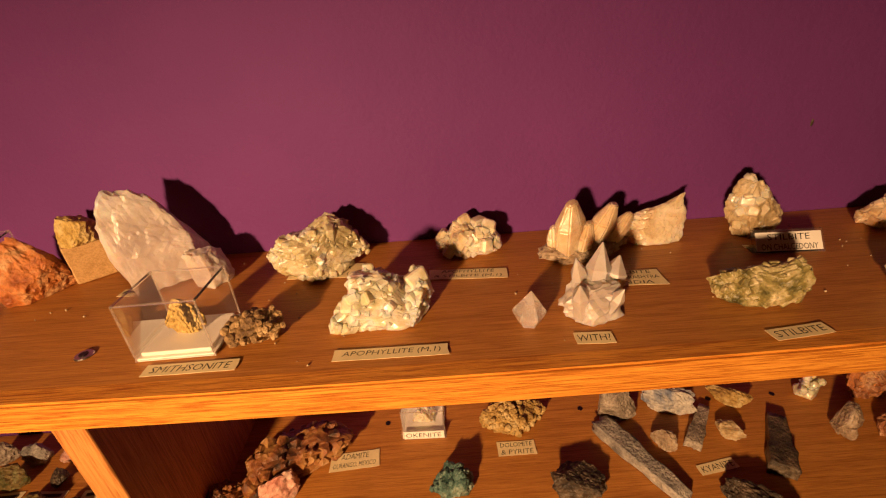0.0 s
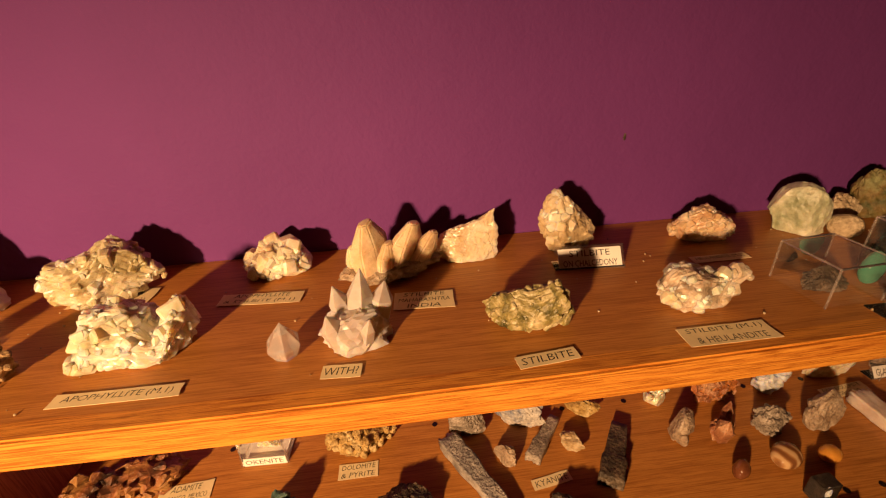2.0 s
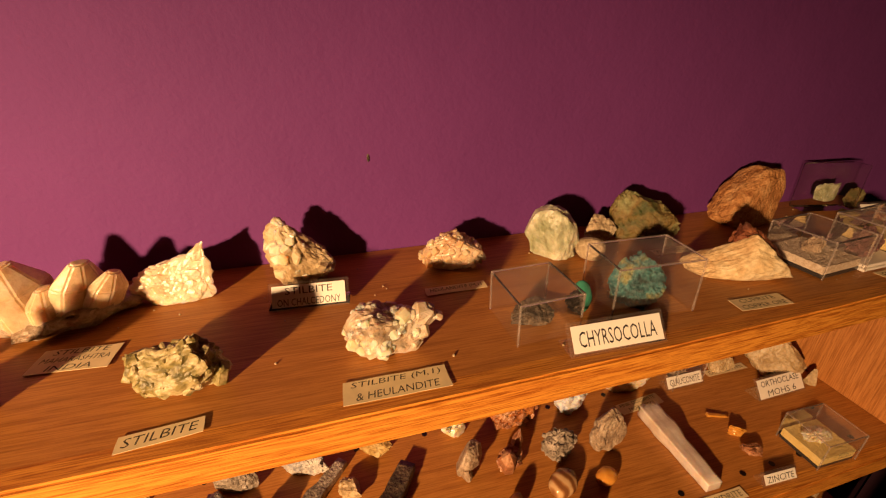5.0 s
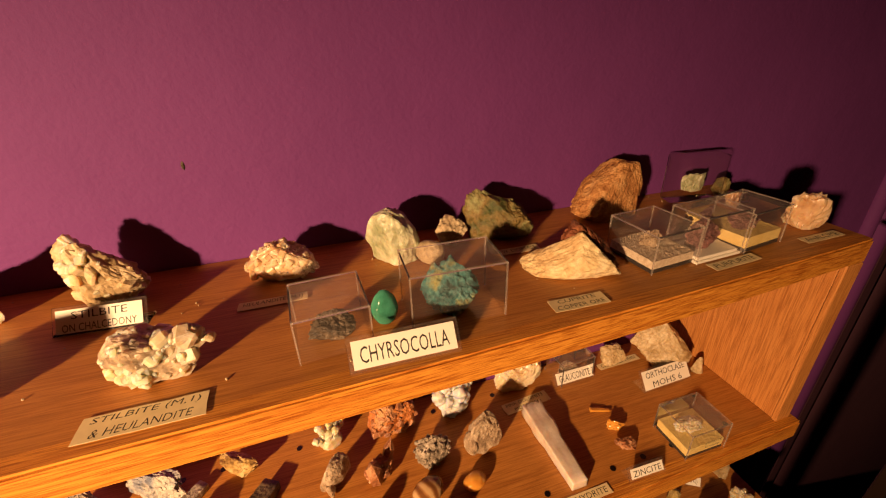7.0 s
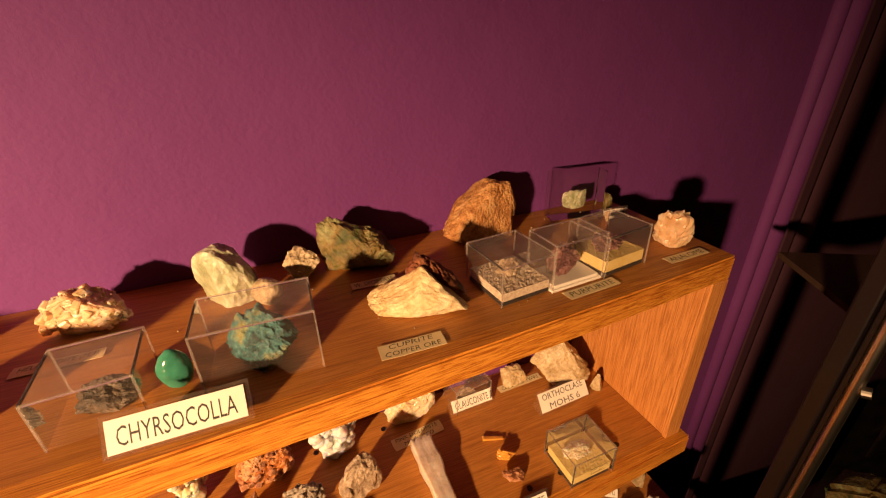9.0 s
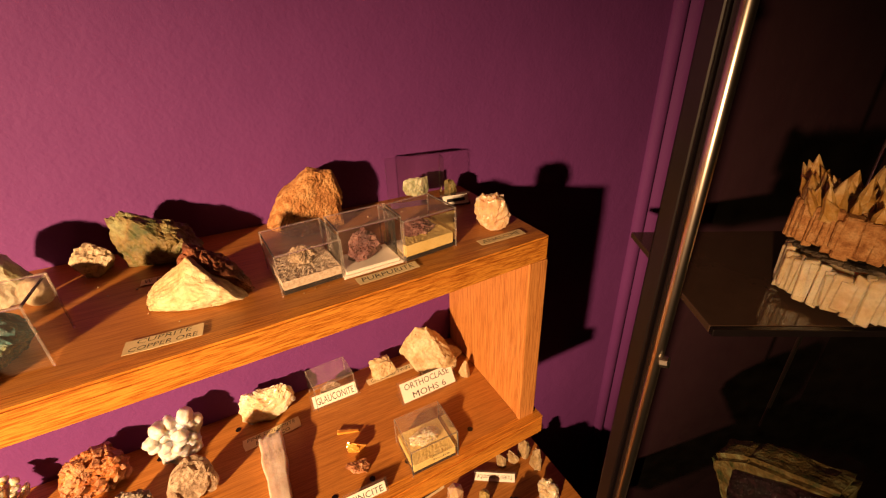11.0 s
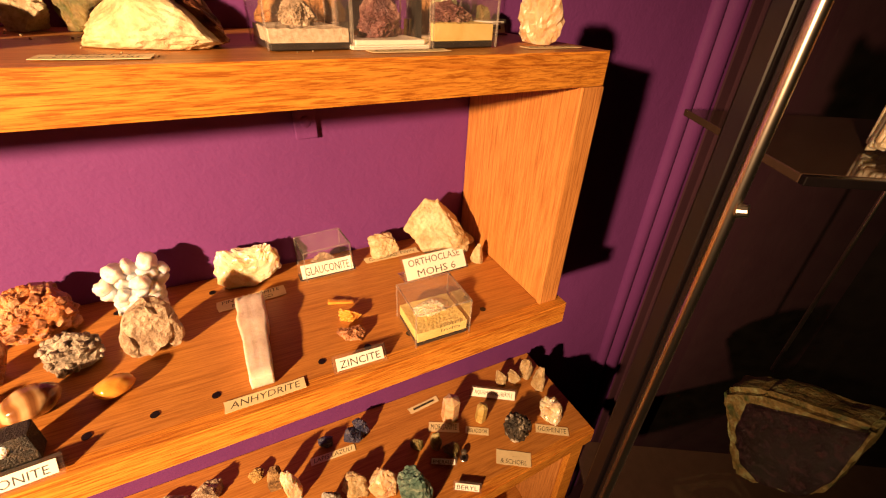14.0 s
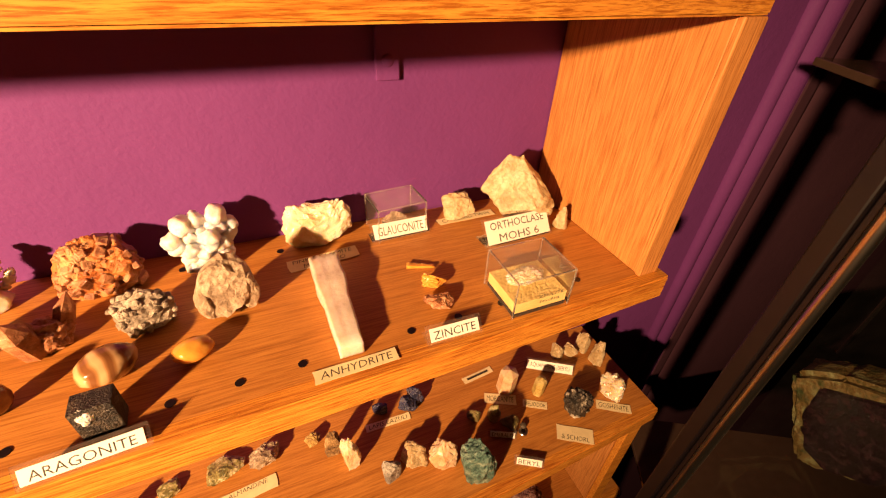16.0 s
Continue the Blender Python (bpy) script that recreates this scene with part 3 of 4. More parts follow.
def lettering(lines, width, height, mat, parent, m, slant=0.0):
    """Raised words, fitted to a card of that size, laid on the pose m under parent."""
    if not lines:
        bm = slab(bmesh.new(), (-width * 0.36, -height * 0.16, 0), (width * 0.36, height * 0.16, 0.0002))
        part("writing", bm, mat, parent).matrix_basis = m
        return
    step = height / len(lines)
    for k, words in enumerate(lines):
        cu = bpy.data.curves.new("lettering", "FONT")
        cu.body, cu.size, cu.shear, cu.extrude, cu.align_x, cu.align_y = words, 1, slant, 0.0, "CENTER", "CENTER"
        cu.resolution_u, cu.offset = 2, -0.003 if slant else 0.0
        tmp = bpy.data.objects.new("lettering", cu)
        scene.collection.objects.link(tmp)
        bpy.context.view_layer.update()
        me = bpy.data.meshes.new_from_object(tmp.evaluated_get(bpy.context.evaluated_depsgraph_get()))
        bpy.data.objects.remove(tmp)
        if not len(me.vertices):
            continue
        xs, ys = [v.co.x for v in me.vertices], [v.co.y for v in me.vertices]
        wide, tall = max(xs) - min(xs), max(ys) - min(ys)
        long = max(len(q) for q in lines)
        sx, sy = min(width * 0.86 * (0.35 + 0.65 * len(words) / long) / wide, 1.35 * step / tall), step * (0.62 if len(lines) > 1 else 0.56) / tall
        cx, cy = (max(xs) + min(xs)) / 2, (max(ys) + min(ys)) / 2
        for v in me.vertices:
            v.co = Vector(((v.co.x - cx) * sx, (v.co.y - cy) * sy + height / 2 - step * (k + 0.5), 0.0))
        me.materials.append(mat)
        ob = new("lettering", me)
        ob.visible_shadow = False
        ob.parent = parent
        ob.matrix_basis = m


def paper_label(at, size, turn, lines, label):
    w, h = size
    h = max(h, 0.012)
    top = thing("paper_label", (at[0], at[1], at[2] + 0.0006), turn, label, "label", "paper labels")
    rng = random.Random(int((at[0] + 2) * 1e4))
    bm = bmesh.new()
    r = bmesh.ops.create_grid(bm, x_segments=6, y_segments=2, size=0.5)
    curl = rng.uniform(0.0001, 0.0004)
    for v in bm.verts:
        v.co = Vector((v.co.x * w * (1 + 0.02 * rng.uniform(-1, 1)), v.co.y * h * (1 + 0.04 * rng.uniform(-1, 1)), curl * (2 * v.co.x) ** 2))
    ex = bmesh.ops.extrude_face_region(bm, geom=bm.faces[:])
    for v in ex["geom"]:
        if isinstance(v, bmesh.types.BMVert):
            v.co.z += 0.0003
    bmesh.ops.recalc_face_normals(bm, faces=bm.faces[:])
    part("paper", bm, PAPER, top)
    lettering(lines, w, h, PENCIL, top, pose(0, 0, 0.0005 + curl), 0.12)
    return top


def sign_holder(at, size, turn, lean, lines, label):
    """A clear folded holder that leans back, with a white printed card in it."""
    w, h = size
    top = thing("sign_holder", (at[0], at[1], at[2] + 0.0006), turn, label, "sign", "printed signs")
    tilt = pose(0, 0, 0, 90 - lean, 0, 0)
    bm = slab(bmesh.new(), (-w / 2 - 0.003, -0.002, -0.0015), (w / 2 + 0.003, h + 0.003, -0.0003), 0.0004)
    part("holder", bm, ACRYLIC, top, "clear plastic holder").matrix_basis = pose(0, 0, 0.0012) @ tilt
    foot = h * math.sin(radians(lean)) + 0.008
    slab_part("foot", (-w / 2 - 0.003, 0.001, 0), (w / 2 + 0.003, foot, 0.001), ACRYLIC, top, 0).visible_shadow = False
    part("card", slab(bmesh.new(), (-w / 2, 0.001, 0), (w / 2, h, 0.0005)), CARD, top, "white card").matrix_basis = pose(0, 0, 0.0014) @ tilt
    lettering(lines, w, h, INK, top, pose(0, 0, 0.0014) @ tilt @ pose(0, h / 2, 0.0006))
    return top


# ---- setting ----
WALL_Y = 0.408


def front(x, mid=0.10, y0=0.184, bow=0.035):
    return y0 + bow * (x - mid) ** 2


def shelf(name, z, thick, x0, x1, y0, bow, mid, label):
    """A board with a bowed front, edged with a strip of solid oak."""
    top = structure(new(name), label, "shelf")
    steps = 40
    lip = 0.016
    for pname, mat, inner in (("board", OAK_TOP, True), ("edging", OAK_EDGE, False)):
        bm = bmesh.new()
        rows = []
        for i in range(steps + 1):
            x = x0 + (x1 - x0) * i / steps
            f = front(x, mid, y0, bow)
            a, b = (f + lip, WALL_Y - 0.001) if inner else (f, f + lip)
            drop = 0.00005 if inner else 0.0
            rows.append([bm.verts.new((x, yy, zz)) for yy, zz in ((a, z - drop), (b, z - drop), (b, z - thick + drop), (a, z - thick + drop))])
        for r0, r1 in zip(rows, rows[1:]):
            for i in range(4):
                bm.faces.new((r0[i], r0[(i + 1) % 4], r1[(i + 1) % 4], r1[i]))
        bm.faces.new(rows[0])
        bm.faces.new(rows[-1][::-1])
        bmesh.ops.recalc_face_normals(bm, faces=bm.faces[:])
        if not inner:
            es = [e for e in bm.edges if e.calc_face_angle(0) > 1.0 and all(v.co.y < front(v.co.x, mid, y0, bow) + lip / 2 for v in e.verts)]
            bmesh.ops.bevel(bm, geom=es, offset=0.0018, segments=2, affect="EDGES")
        part(pname, bm, mat, top, "" if inner else "solid oak edging")
    return top


structure(slab_part("wall_north", (-1.6, WALL_Y, -1.3), (1.53, WALL_Y + 0.1, 1.3), PAINT, bevel=0), "purple painted wall behind the shelves", "wall")
# past the moulding the wall's dimness is painted, in the darkened purple
structure(slab_part("wall_corner", (1.53, WALL_Y - 0.004, -1.3), (3.0, WALL_Y + 0.1, 1.3), UNLIT_PAINT, bevel=0), "wall behind the glass cabinet with shade in its colour", "wall")
# unseen shell added to close the room, dark so that little light bounces
structure(slab_part("floor", (-1.7, -3.0, -1.35), (3.1, 0.6, -1.3), UNLIT_PAINT, bevel=0), "unseen dark floor closing the room", "floor")
structure(slab_part("ceiling", (-1.7, -3.0, 1.3), (3.1, 0.6, 1.35), UNLIT_PAINT, bevel=0), "unseen dark ceiling closing the room", "ceiling")
structure(slab_part("wall_south", (-1.7, -3.1, -1.3), (3.1, -3.0, 1.3), UNLIT_PAINT, bevel=0), "unseen dark wall closing the room", "wall")
structure(slab_part("wall_west", (-1.7, -3.0, -1.3), (-1.6, 0.6, 1.3), UNLIT_PAINT, bevel=0), "unseen dark wall closing the room", "wall")
structure(slab_part("wall_east", (3.0, -3.0, -1.3), (3.1, 0.6, 1.3), UNLIT_PAINT, bevel=0), "unseen dark wall closing the room", "wall")
shelf("shelf_top", 0.0, 0.027, -0.95, 1.059, 0.184, 0.035, 0.10, "bowed oak shelf of mineral specimens")
shelf("shelf_middle", -0.258, 0.027, -0.95, 1.068, 0.188, 0.027, 0.25, "bowed oak shelf below with peg holes")
shelf("shelf_lower", -0.581, 0.027, -0.95, 1.213, 0.185, 0.042, 0.40, "lower bowed oak shelf crowded with stones")
shelf("shelf_upper", 0.295, 0.027, -0.95, 1.05, 0.19, 0.035, 0.10, "oak shelf above seen from below")
structure(slab_part("side_panel", (1.038, 0.2232, -0.2578), (1.058, WALL_Y - 0.001, -0.0275), OAK_SIDE), "upright oak end panel between shelves", "panel")
structure(slab_part("side_panel_edge", (1.0362, 0.2165, -0.2578), (1.0605, 0.223, -0.0275), OAK_SIDE), "oak edging of the end panel", "panel")
structure(slab_part("side_panel_lower", (1.177, 0.232, -0.8995), (1.205, WALL_Y - 0.001, -0.6085), OAK_SIDE), "upright oak end panel under the lower shelf", "panel")
structure(slab_part("divider_panel", (-0.288, 0.202, -0.2578), (-0.262, WALL_Y - 0.001, -0.0275), OAK_SIDE), "upright oak divider between bays", "panel")
structure(slab_part("side_panel_foot", (1.1795, 0.2205, -0.8995), (1.2075, 0.2318, -0.6085), OAK_EDGE), "oak edging of the lower end panel", "panel")
shelf("shelf_bottom", -0.90, 0.027, -0.95, 1.26, 0.180, 0.042, 0.40, "lowest oak shelf near the floor")


def peg_hole(x, y, z):
    bm = bmesh.new()
    bmesh.ops.create_cone(bm, segments=16, radius1=0.0034, radius2=0.0034, depth=0.0006, cap_ends=True)
    ob = part("peg_hole", bm, BLACK)
    ob.matrix_world = pose(x, y, z + 0.0002)
    structure(ob, "dark round peg hole in the shelf", "hole")


for k in range(-21, 12):
    x = 0.494 + 0.0437 * k
    if k not in (-15, -9, -8, 2, 6):
        peg_hole(x, front(x, 0.25, 0.188, 0.027) + 0.033, -0.258)
    if k % 3 != 1:
        peg_hole(x, 0.378, -0.258)

bracket = structure(slab_part("wall_bracket", (0.827, WALL_Y - 0.006, -0.105), (0.850, WALL_Y - 0.0005, -0.0275), PAINT, None, 0.001), "purple painted shelf bracket on the wall", "bracket")
bm = bmesh.new()
bmesh.ops.create_uvsphere(bm, u_segments=16, v_segments=8, radius=0.006, matrix=pose(0.8385, WALL_Y - 0.006, -0.087) @ Matrix.Diagonal((1, 0.35, 1, 1)))
part("screw_head", bm, PAINT, bracket, smooth=True)


def flat_ring(name, x, y, z, label):
    top = thing(name, (x, y, z + 0.0004), 0, label, "screw")
    bm = bmesh.new()
    bmesh.ops.create_cone(bm, segments=24, radius1=0.007, radius2=0.0062, depth=0.001, cap_ends=True)
    part("ring", bm, CHROME, top).location = (0, 0, 0.0005)
    bm = bmesh.new()
    bmesh.ops.create_cone(bm, segments=16, radius1=0.0034, radius2=0.0034, depth=0.0004, cap_ends=True)
    part("socket", bm, BLACK, top, "dark socket").location = (0, 0, 0.0013)


flat_ring("shelf_screw", -0.271, 0.239, 0.0, "steel screw cup set in the shelf")
flat_ring("shelf_screw", 0.990, 0.262, -0.581, "steel screw cup set in the shelf")
flat_ring("shelf_screw", 1.176, 0.262, -0.581, "steel screw cup set in the shelf")

# ---- glass cabinet in the corner ----


def column(x, y, r, z0, z1, segments=20):
    bm = bmesh.new()
    bmesh.ops.create_cone(bm, segments=segments, radius1=r, radius2=r, depth=z1 - z0, cap_ends=True, matrix=pose(x, y, (z0 + z1) / 2))
    return bm


for x, r in ((1.448, 0.014), (1.484, 0.02)):
    structure(part("trim", column(x, WALL_Y, r, -1.29, 1.29), PAINT, smooth=True), "purple rounded moulding at the wall end", "moulding")
cabinet = tagged(new("glass_cabinet"), "tall black corner cabinet with a chrome-edged glass door", "cabinet")
# shade inside the cabinet is painted into this panel's colour
slab_part("back_panel", (1.54, 0.37, -1.28), (2.6, 0.395, 1.28), UNLIT_PAINT, cabinet, 0, "purple back panel with shade in its colour")
slab_part("end_panel", (2.6, -0.9, -1.28), (2.62, 0.37, 1.28), BLACK, cabinet, 0, "black end panel")
slab_part("post", (1.107, 0.119, -1.28), (1.121, 0.136, 1.28), BLACK, cabinet, 0.002, "black post")
rod = part("edge_rod", column(1.112, 0.107, 0.0056, -1.28, 1.28), CHROME, cabinet, "polished chrome edge of the door", True)
slab_part("edge_seal", (1.113, 0.1125, -1.28), (1.121, 0.1185, 1.28), BLACK, cabinet, 0.001)
slope = pose(1.114, 0.104, 0, 0, 0, -30)
sheet("door_glass", ((0.012, 0, -1.25), (1.35, 0, -1.25), (1.35, 0, 1.25), (0.012, 0, 1.25)), GLASS, cabinet, "clear door glass").matrix_basis = slope
for z in (-0.076, -0.745):
    slab_part("glass_shelf", (0.05, 0.02, z - 0.008), (1.25, 0.24, z), SMOKED, cabinet, 0.001, "smoked glass shelf").matrix_basis = slope
    slab_part("shelf_edge", (0.05, 0.013, z - 0.008), (1.25, 0.0195, z), BLACK, cabinet, 0.001, "dark front edge of the glass shelf").matrix_basis = slope
for z in (-0.100, 0.22):
    bm = bmesh.new()
    bmesh.ops.create_cone(bm, segments=16, radius1=0.006, radius2=0.0055, depth=0.007, cap_ends=True)
    part("bolt", bm, CHROME, cabinet, "round chrome bolt").matrix_basis = pose(1.1125, 0.0985, z, 75, 0, 20)
bm = column(1.75, 0.2, 0.004, -0.66, 0.3)
part("far_rod", bm, CHROME, cabinet, "thin chrome rod", True)

cit = thing("citrine_cluster", (1.325, 0.045, -0.0755), -70, "banded orange citrine geode on the glass shelf", "mineral")
rng = random.Random(77)
LAYERS = ((0.0, 0.056, HONEY, "base", "pale yellow crystal base", 0.98), (0.056, 0.061, DARK, "band", "thin dark band", 0.97), (0.061, 0.108, ORANGE, "middle", "orange middle layer", 1.03))
for z0, z1, mat, pname, words, k in LAYERS:
    body = part(pname, stone_bm(0.135 * k, 0.095 * k, z1 - z0, 501, 0.08, 4, 2, 0.95), mat, cit, words)
    body.location = (0, 0, z0)
    for i in range(70):
        a = 2 * math.pi * (i + rng.uniform(-0.4, 0.4)) / 70
        r = rng.uniform(0.004, 0.008)
        bm = lozenge(r, (z1 - z0) * rng.uniform(0.3, 0.5) / r, rng, 0.2)
        bm.transform(Matrix.Translation((0.068 * k * math.cos(a), 0.047 * k * math.sin(a), (z0 + z1) / 2 + rng.uniform(0, 0.002))))
        for v in bm.verts:
            v.co.z = max(v.co.z, z0)
        part("crystal", bm, mat, cit)
for k in range(120):
    bm = bmesh.new()
    x, y = rng.uniform(-0.066, 0.066), rng.uniform(-0.046, 0.046)
    spike(bm, Vector((x, y, 0.094)), Vector((x * 5 + rng.gauss(0, 0.25), y * 5 + rng.gauss(0, 0.25), 1)), rng.uniform(0.004, 0.008), rng.uniform(0.022, 0.045), 6, 0.4, rng.uniform(0, 1))
    part("crystal", bm, CITRINE, cit)


def plate(outline, y0, y1, rough, seed, bevel):
    """An upright thick plate with an uneven outline."""
    bm = bmesh.new()
    face = bm.faces.new([bm.verts.new((x, y0, z)) for x, z in outline])
    ex = bmesh.ops.extrude_face_region(bm, geom=[face])
    for v in ex["geom"]:
        if isinstance(v, bmesh.types.BMVert):
            v.co.y = y1
    bmesh.ops.recalc_face_normals(bm, faces=bm.faces[:])
    bmesh.ops.bevel(bm, geom=bm.edges[:], offset=bevel, segments=2, affect="EDGES")
    bmesh.ops.triangulate(bm, faces=bm.faces[:])
    for _ in range(3):
        bmesh.ops.subdivide_edges(bm, edges=[e for e in bm.edges if e.calc_length() > 0.012], cuts=1)
        bmesh.ops.triangulate(bm, faces=bm.faces[:])
    bm.normal_update()
    for v in bm.verts:
        q = v.co * 22 + Vector((seed, 0, 0))
        v.co += v.normal * rough * (noise.noise(q) + 0.5 * noise.noise(q * 3))
        v.co.z = max(v.co.z, 0)
    return bm


ame = thing("amethyst_geode", (1.54, 0.09, -0.7445), -86, "dark purple amethyst geode half with pale rind", "mineral")
RIND = ((-0.11, 0.17), (-0.05, 0.228), (0.105, 0.288), (0.112, 0.16), (0.095, 0.075), (0.03, 0.02), (-0.012, 0.0), (-0.055, 0.06))
HOLLOW = ((-0.058, 0.185), (0.100, 0.278), (0.106, 0.155), (0.090, 0.080), (0.026, 0.034), (-0.014, 0.045), (-0.050, 0.11))
part("rind", plate([(x * 0.88, z * 0.92) for x, z in RIND], -0.030, 0.05, 0.006, 3, 0.010), GREENBROWN, ame, "green-grey outer rind")
part("hollow", plate([(x * 0.88, z * 0.92) for x, z in HOLLOW], -0.036, -0.01, 0.003, 8, 0.003), AMETHYST, ame, "dark sparkling crystal face")
for k in range(90):
    a, b = rng.random(), rng.random()
    x = -0.035 + 0.11 * a
    z = (0.065 + 0.018 * a) + b * (0.083 + 0.078 * a)
    bm = bmesh.new()
    spike(bm, Vector((x, -0.034, z)), Vector((rng.gauss(0, 0.5), -1, rng.gauss(0, 0.5))), rng.uniform(0.003, 0.008), rng.uniform(0.008, 0.013), 6, 0.6, rng.uniform(0, 1))
    part("crystal", bm, AMETHYST, ame)

# ---- small stones in the bay behind the divider ----
rng = random.Random(5)
kinds = (DARK, DARK, SLATE, BROWN, OLIVE, PINK, DARK, GREENBROWN, GREY, PALEGREEN)
for row in range(4):
    for col in range(7):
        x, y = -0.325 - 0.052 * col + rng.uniform(-0.008, 0.008), 0.268 + 0.038 * row + rng.uniform(-0.005, 0.005)
        size = rng.uniform(0.026, 0.038)
        rock("small_stone", (x, y - 0.02, -0.258), (size, size * 0.7, size * rng.uniform(0.5, 0.8)), rng.uniform(-60, 60), rng.choice(kinds), "small dark polished or rough stone with a paper label", "mineral", 900 + row * 9 + col)
        if row < 3:
            paper_label((x + 0.002, y - 0.039, -0.258), (0.036, 0.011), rng.uniform(-5, 5), ["SCAPOLITE"] if (row, col) == (0, 0) else [], "small cream paper label among dark stones")
sign_holder((-0.44, 0.385, -0.258), (0.05, 0.013), 0, 25, ["CORDIERITE"], "white printed card reading cordierite in a clear holder")
tagged(rock("amethyst_piece", (1.05, 0.26, -0.90), (0.09, 0.06, 0.07), -30, PURPLE, "dark purple amethyst piece on the lowest shelf", "mineral", 601))
tagged(rock("purple_piece", (0.97, 0.25, -0.90), (0.09, 0.06, 0.05), -30, PURPLE, "brown and purple stone on the lowest shelf", "mineral", 602))
rock("yellow_lump", (-0.352, 0.374, 0.0415), (0.038, 0.030, 0.030), 42, YELLOW, "rough yellow lump on a wooden block", "mineral", 603)

# top shelf
clear_box("display_box", (-0.462, 0.365, 0.000), (0.056, 0.050, 0.050), 20, ACRYLIC, "clear plastic box holding a yellow specimen", "box", 4, YELLOW, WHITE_PLASTIC)
clear_box("display_box", (-0.512, 0.318, 0.000), (0.056, 0.050, 0.042), 32, ACRYLIC, "clear plastic box with dark base and small specimen", "box", 5, RUST, BLACK_PLASTIC)
rock("orange_stone", (-0.392, 0.347, 0.000), (0.064, 0.048, 0.066), 49, RUST, "rusty orange cone-shaped mineral on the shelf", "mineral", 6, 0.15, outline=((-0.5, 0.4), (-0.3, 0.85), (-0.1, 1), (0.15, 0.8), (0.5, 0.3)))
clear_box("display_box", (-0.418, 0.249, 0.000), (0.070, 0.062, 0.030), 28, ACRYLIC, "low clear box with white base and dark specimen", "box", 7, DARK, WHITE_PLASTIC)
wood_block("wooden_block", (-0.359, 0.402, 0.000), (0.036, 0.027, 0.042), 42, OAK, "small pale wooden block used as a riser", "block", 8)
rock("quartz_slab", (-0.260, 0.409, 0.000), (0.086, 0.054, 0.102), 34, QUARTZ, "tall milky quartz slab with white patches", "mineral", 9, 0.1, outline=((-0.5, 0.9), (-0.3, 1), (-0.1, 0.98), (0.1, 0.84), (0.3, 0.55), (0.5, 0.25)))
rock("quartz_piece", (-0.213, 0.342, 0.000), (0.041, 0.030, 0.038), 33, QUARTZ, "small smoky quartz crystal beside the slab", "mineral", 10)
clear_box("display_box", (-0.191, 0.251, 0.000), (0.059, 0.051, 0.049), 1, ACRYLIC, "clear plastic box on white base with yellow smithsonite", "box", 11, YELLOW, WHITE_PLASTIC, (0.5, 0.5, 0.78))
knobbly("smithsonite_stone", (-0.135, 0.244, 0.000), (0.048, 0.034, 0.028), 30, BROWN, "dark brown and ochre rough smithsonite stone", "mineral", 12)
crystal_heap("gyrolite_cluster", (-0.107, 0.401, 0.000), (0.104, 0.072, 0.064), 17, (PALE, GYRO), "pale gyrolite and apophyllite crystal cluster", "mineral", 13, ((-0.5, 0.6), (-0.35, 0.74), (-0.1, 0.8), (0.15, 1), (0.3, 0.85), (0.42, 0.6), (0.5, 0.35)), 150, 0.034, (0.9, 1.8), 0.3, -0.05, 0.25)
crystal_heap("apophyllite_cluster", (-0.034, 0.262, 0.000), (0.093, 0.063, 0.050), 11, (CREAM, CREAM), "creamy white apophyllite crystal cluster", "mineral", 14, ((-0.5, 0.22), (-0.34, 0.36), (-0.28, 0.95), (0, 0.95), (0.1, 0.8), (0.17, 0.52), (0.28, 0.5), (0.34, 0.8), (0.44, 0.8), (0.5, 0.4)), 150, 0.04, (0.8, 1.4), 0.3, None, 0.25)
crystal_heap("apophyllite_stilbite", (0.045, 0.370, 0.000), (0.073, 0.052, 0.037), -4, (PALE, PALE), "pale apophyllite and stilbite crystals", "mineral", 15, ((-0.5, 0.55), (-0.3, 0.6), (-0.22, 0.95), (0, 0.95), (0.05, 0.8), (0.2, 1), (0.35, 0.95), (0.45, 0.6), (0.5, 0.4)), 50, 0.075, (0.8, 1.4), 0.25, None, 0.3)
stilbite_bow("stilbite_bow_crystals", (0.162, 0.346, 0.000), (0.110, 0.075, 0.063), 9, HONEY, "honey stilbite blades on a grey crystal matrix", "mineral", 16)
rock("stilbite_plate", (0.234, 0.360, 0.000), (0.069, 0.024, 0.048), -3, PALE, "thin cream stilbite plate standing on edge", "mineral", 17, 0.2, outline=((-0.5, 0.5), (-0.3, 0.62), (0, 0.74), (0.3, 0.92), (0.44, 1), (0.5, 0.8)))
crystal_point("clear_crystal_point", (0.081, 0.237, 0.000), (0.026, 0.019, 0.030), -13, CLEAR, "small clear apophyllite crystal point", "crystal", 18)
spires("quartz_cluster", (0.134, 0.245, 0.000), (0.057, 0.040, 0.057), 18, QUARTZ, "translucent quartz cluster with upright points", "mineral", 19, ((0.04, 0.1, 0.16, 0.1, 0.22, 1.0), (0.26, 0.1, 0.35, 0.1, 0.2, 0.74), (-0.24, -0.1, -0.25, -0.15, 0.16, 0.6), (0.08, -0.25, 0.05, -0.5, 0.13, 0.6), (-0.05, 0.2, -0.2, 0.1, 0.16, 0.8)))
crystal_heap("stilbite_on_chalcedony", (0.341, 0.362, 0.000), (0.064, 0.033, 0.072), 9, (PALE, SAND), "upright cream stilbite on chalcedony stone", "mineral", 20, ((-0.5, 0.72), (-0.35, 0.9), (-0.24, 1), (-0.1, 0.9), (0.1, 0.74), (0.3, 0.52), (0.5, 0.3)), 60, 0.055, (0.9, 1.8), 0.3, 0.1, 0.25)
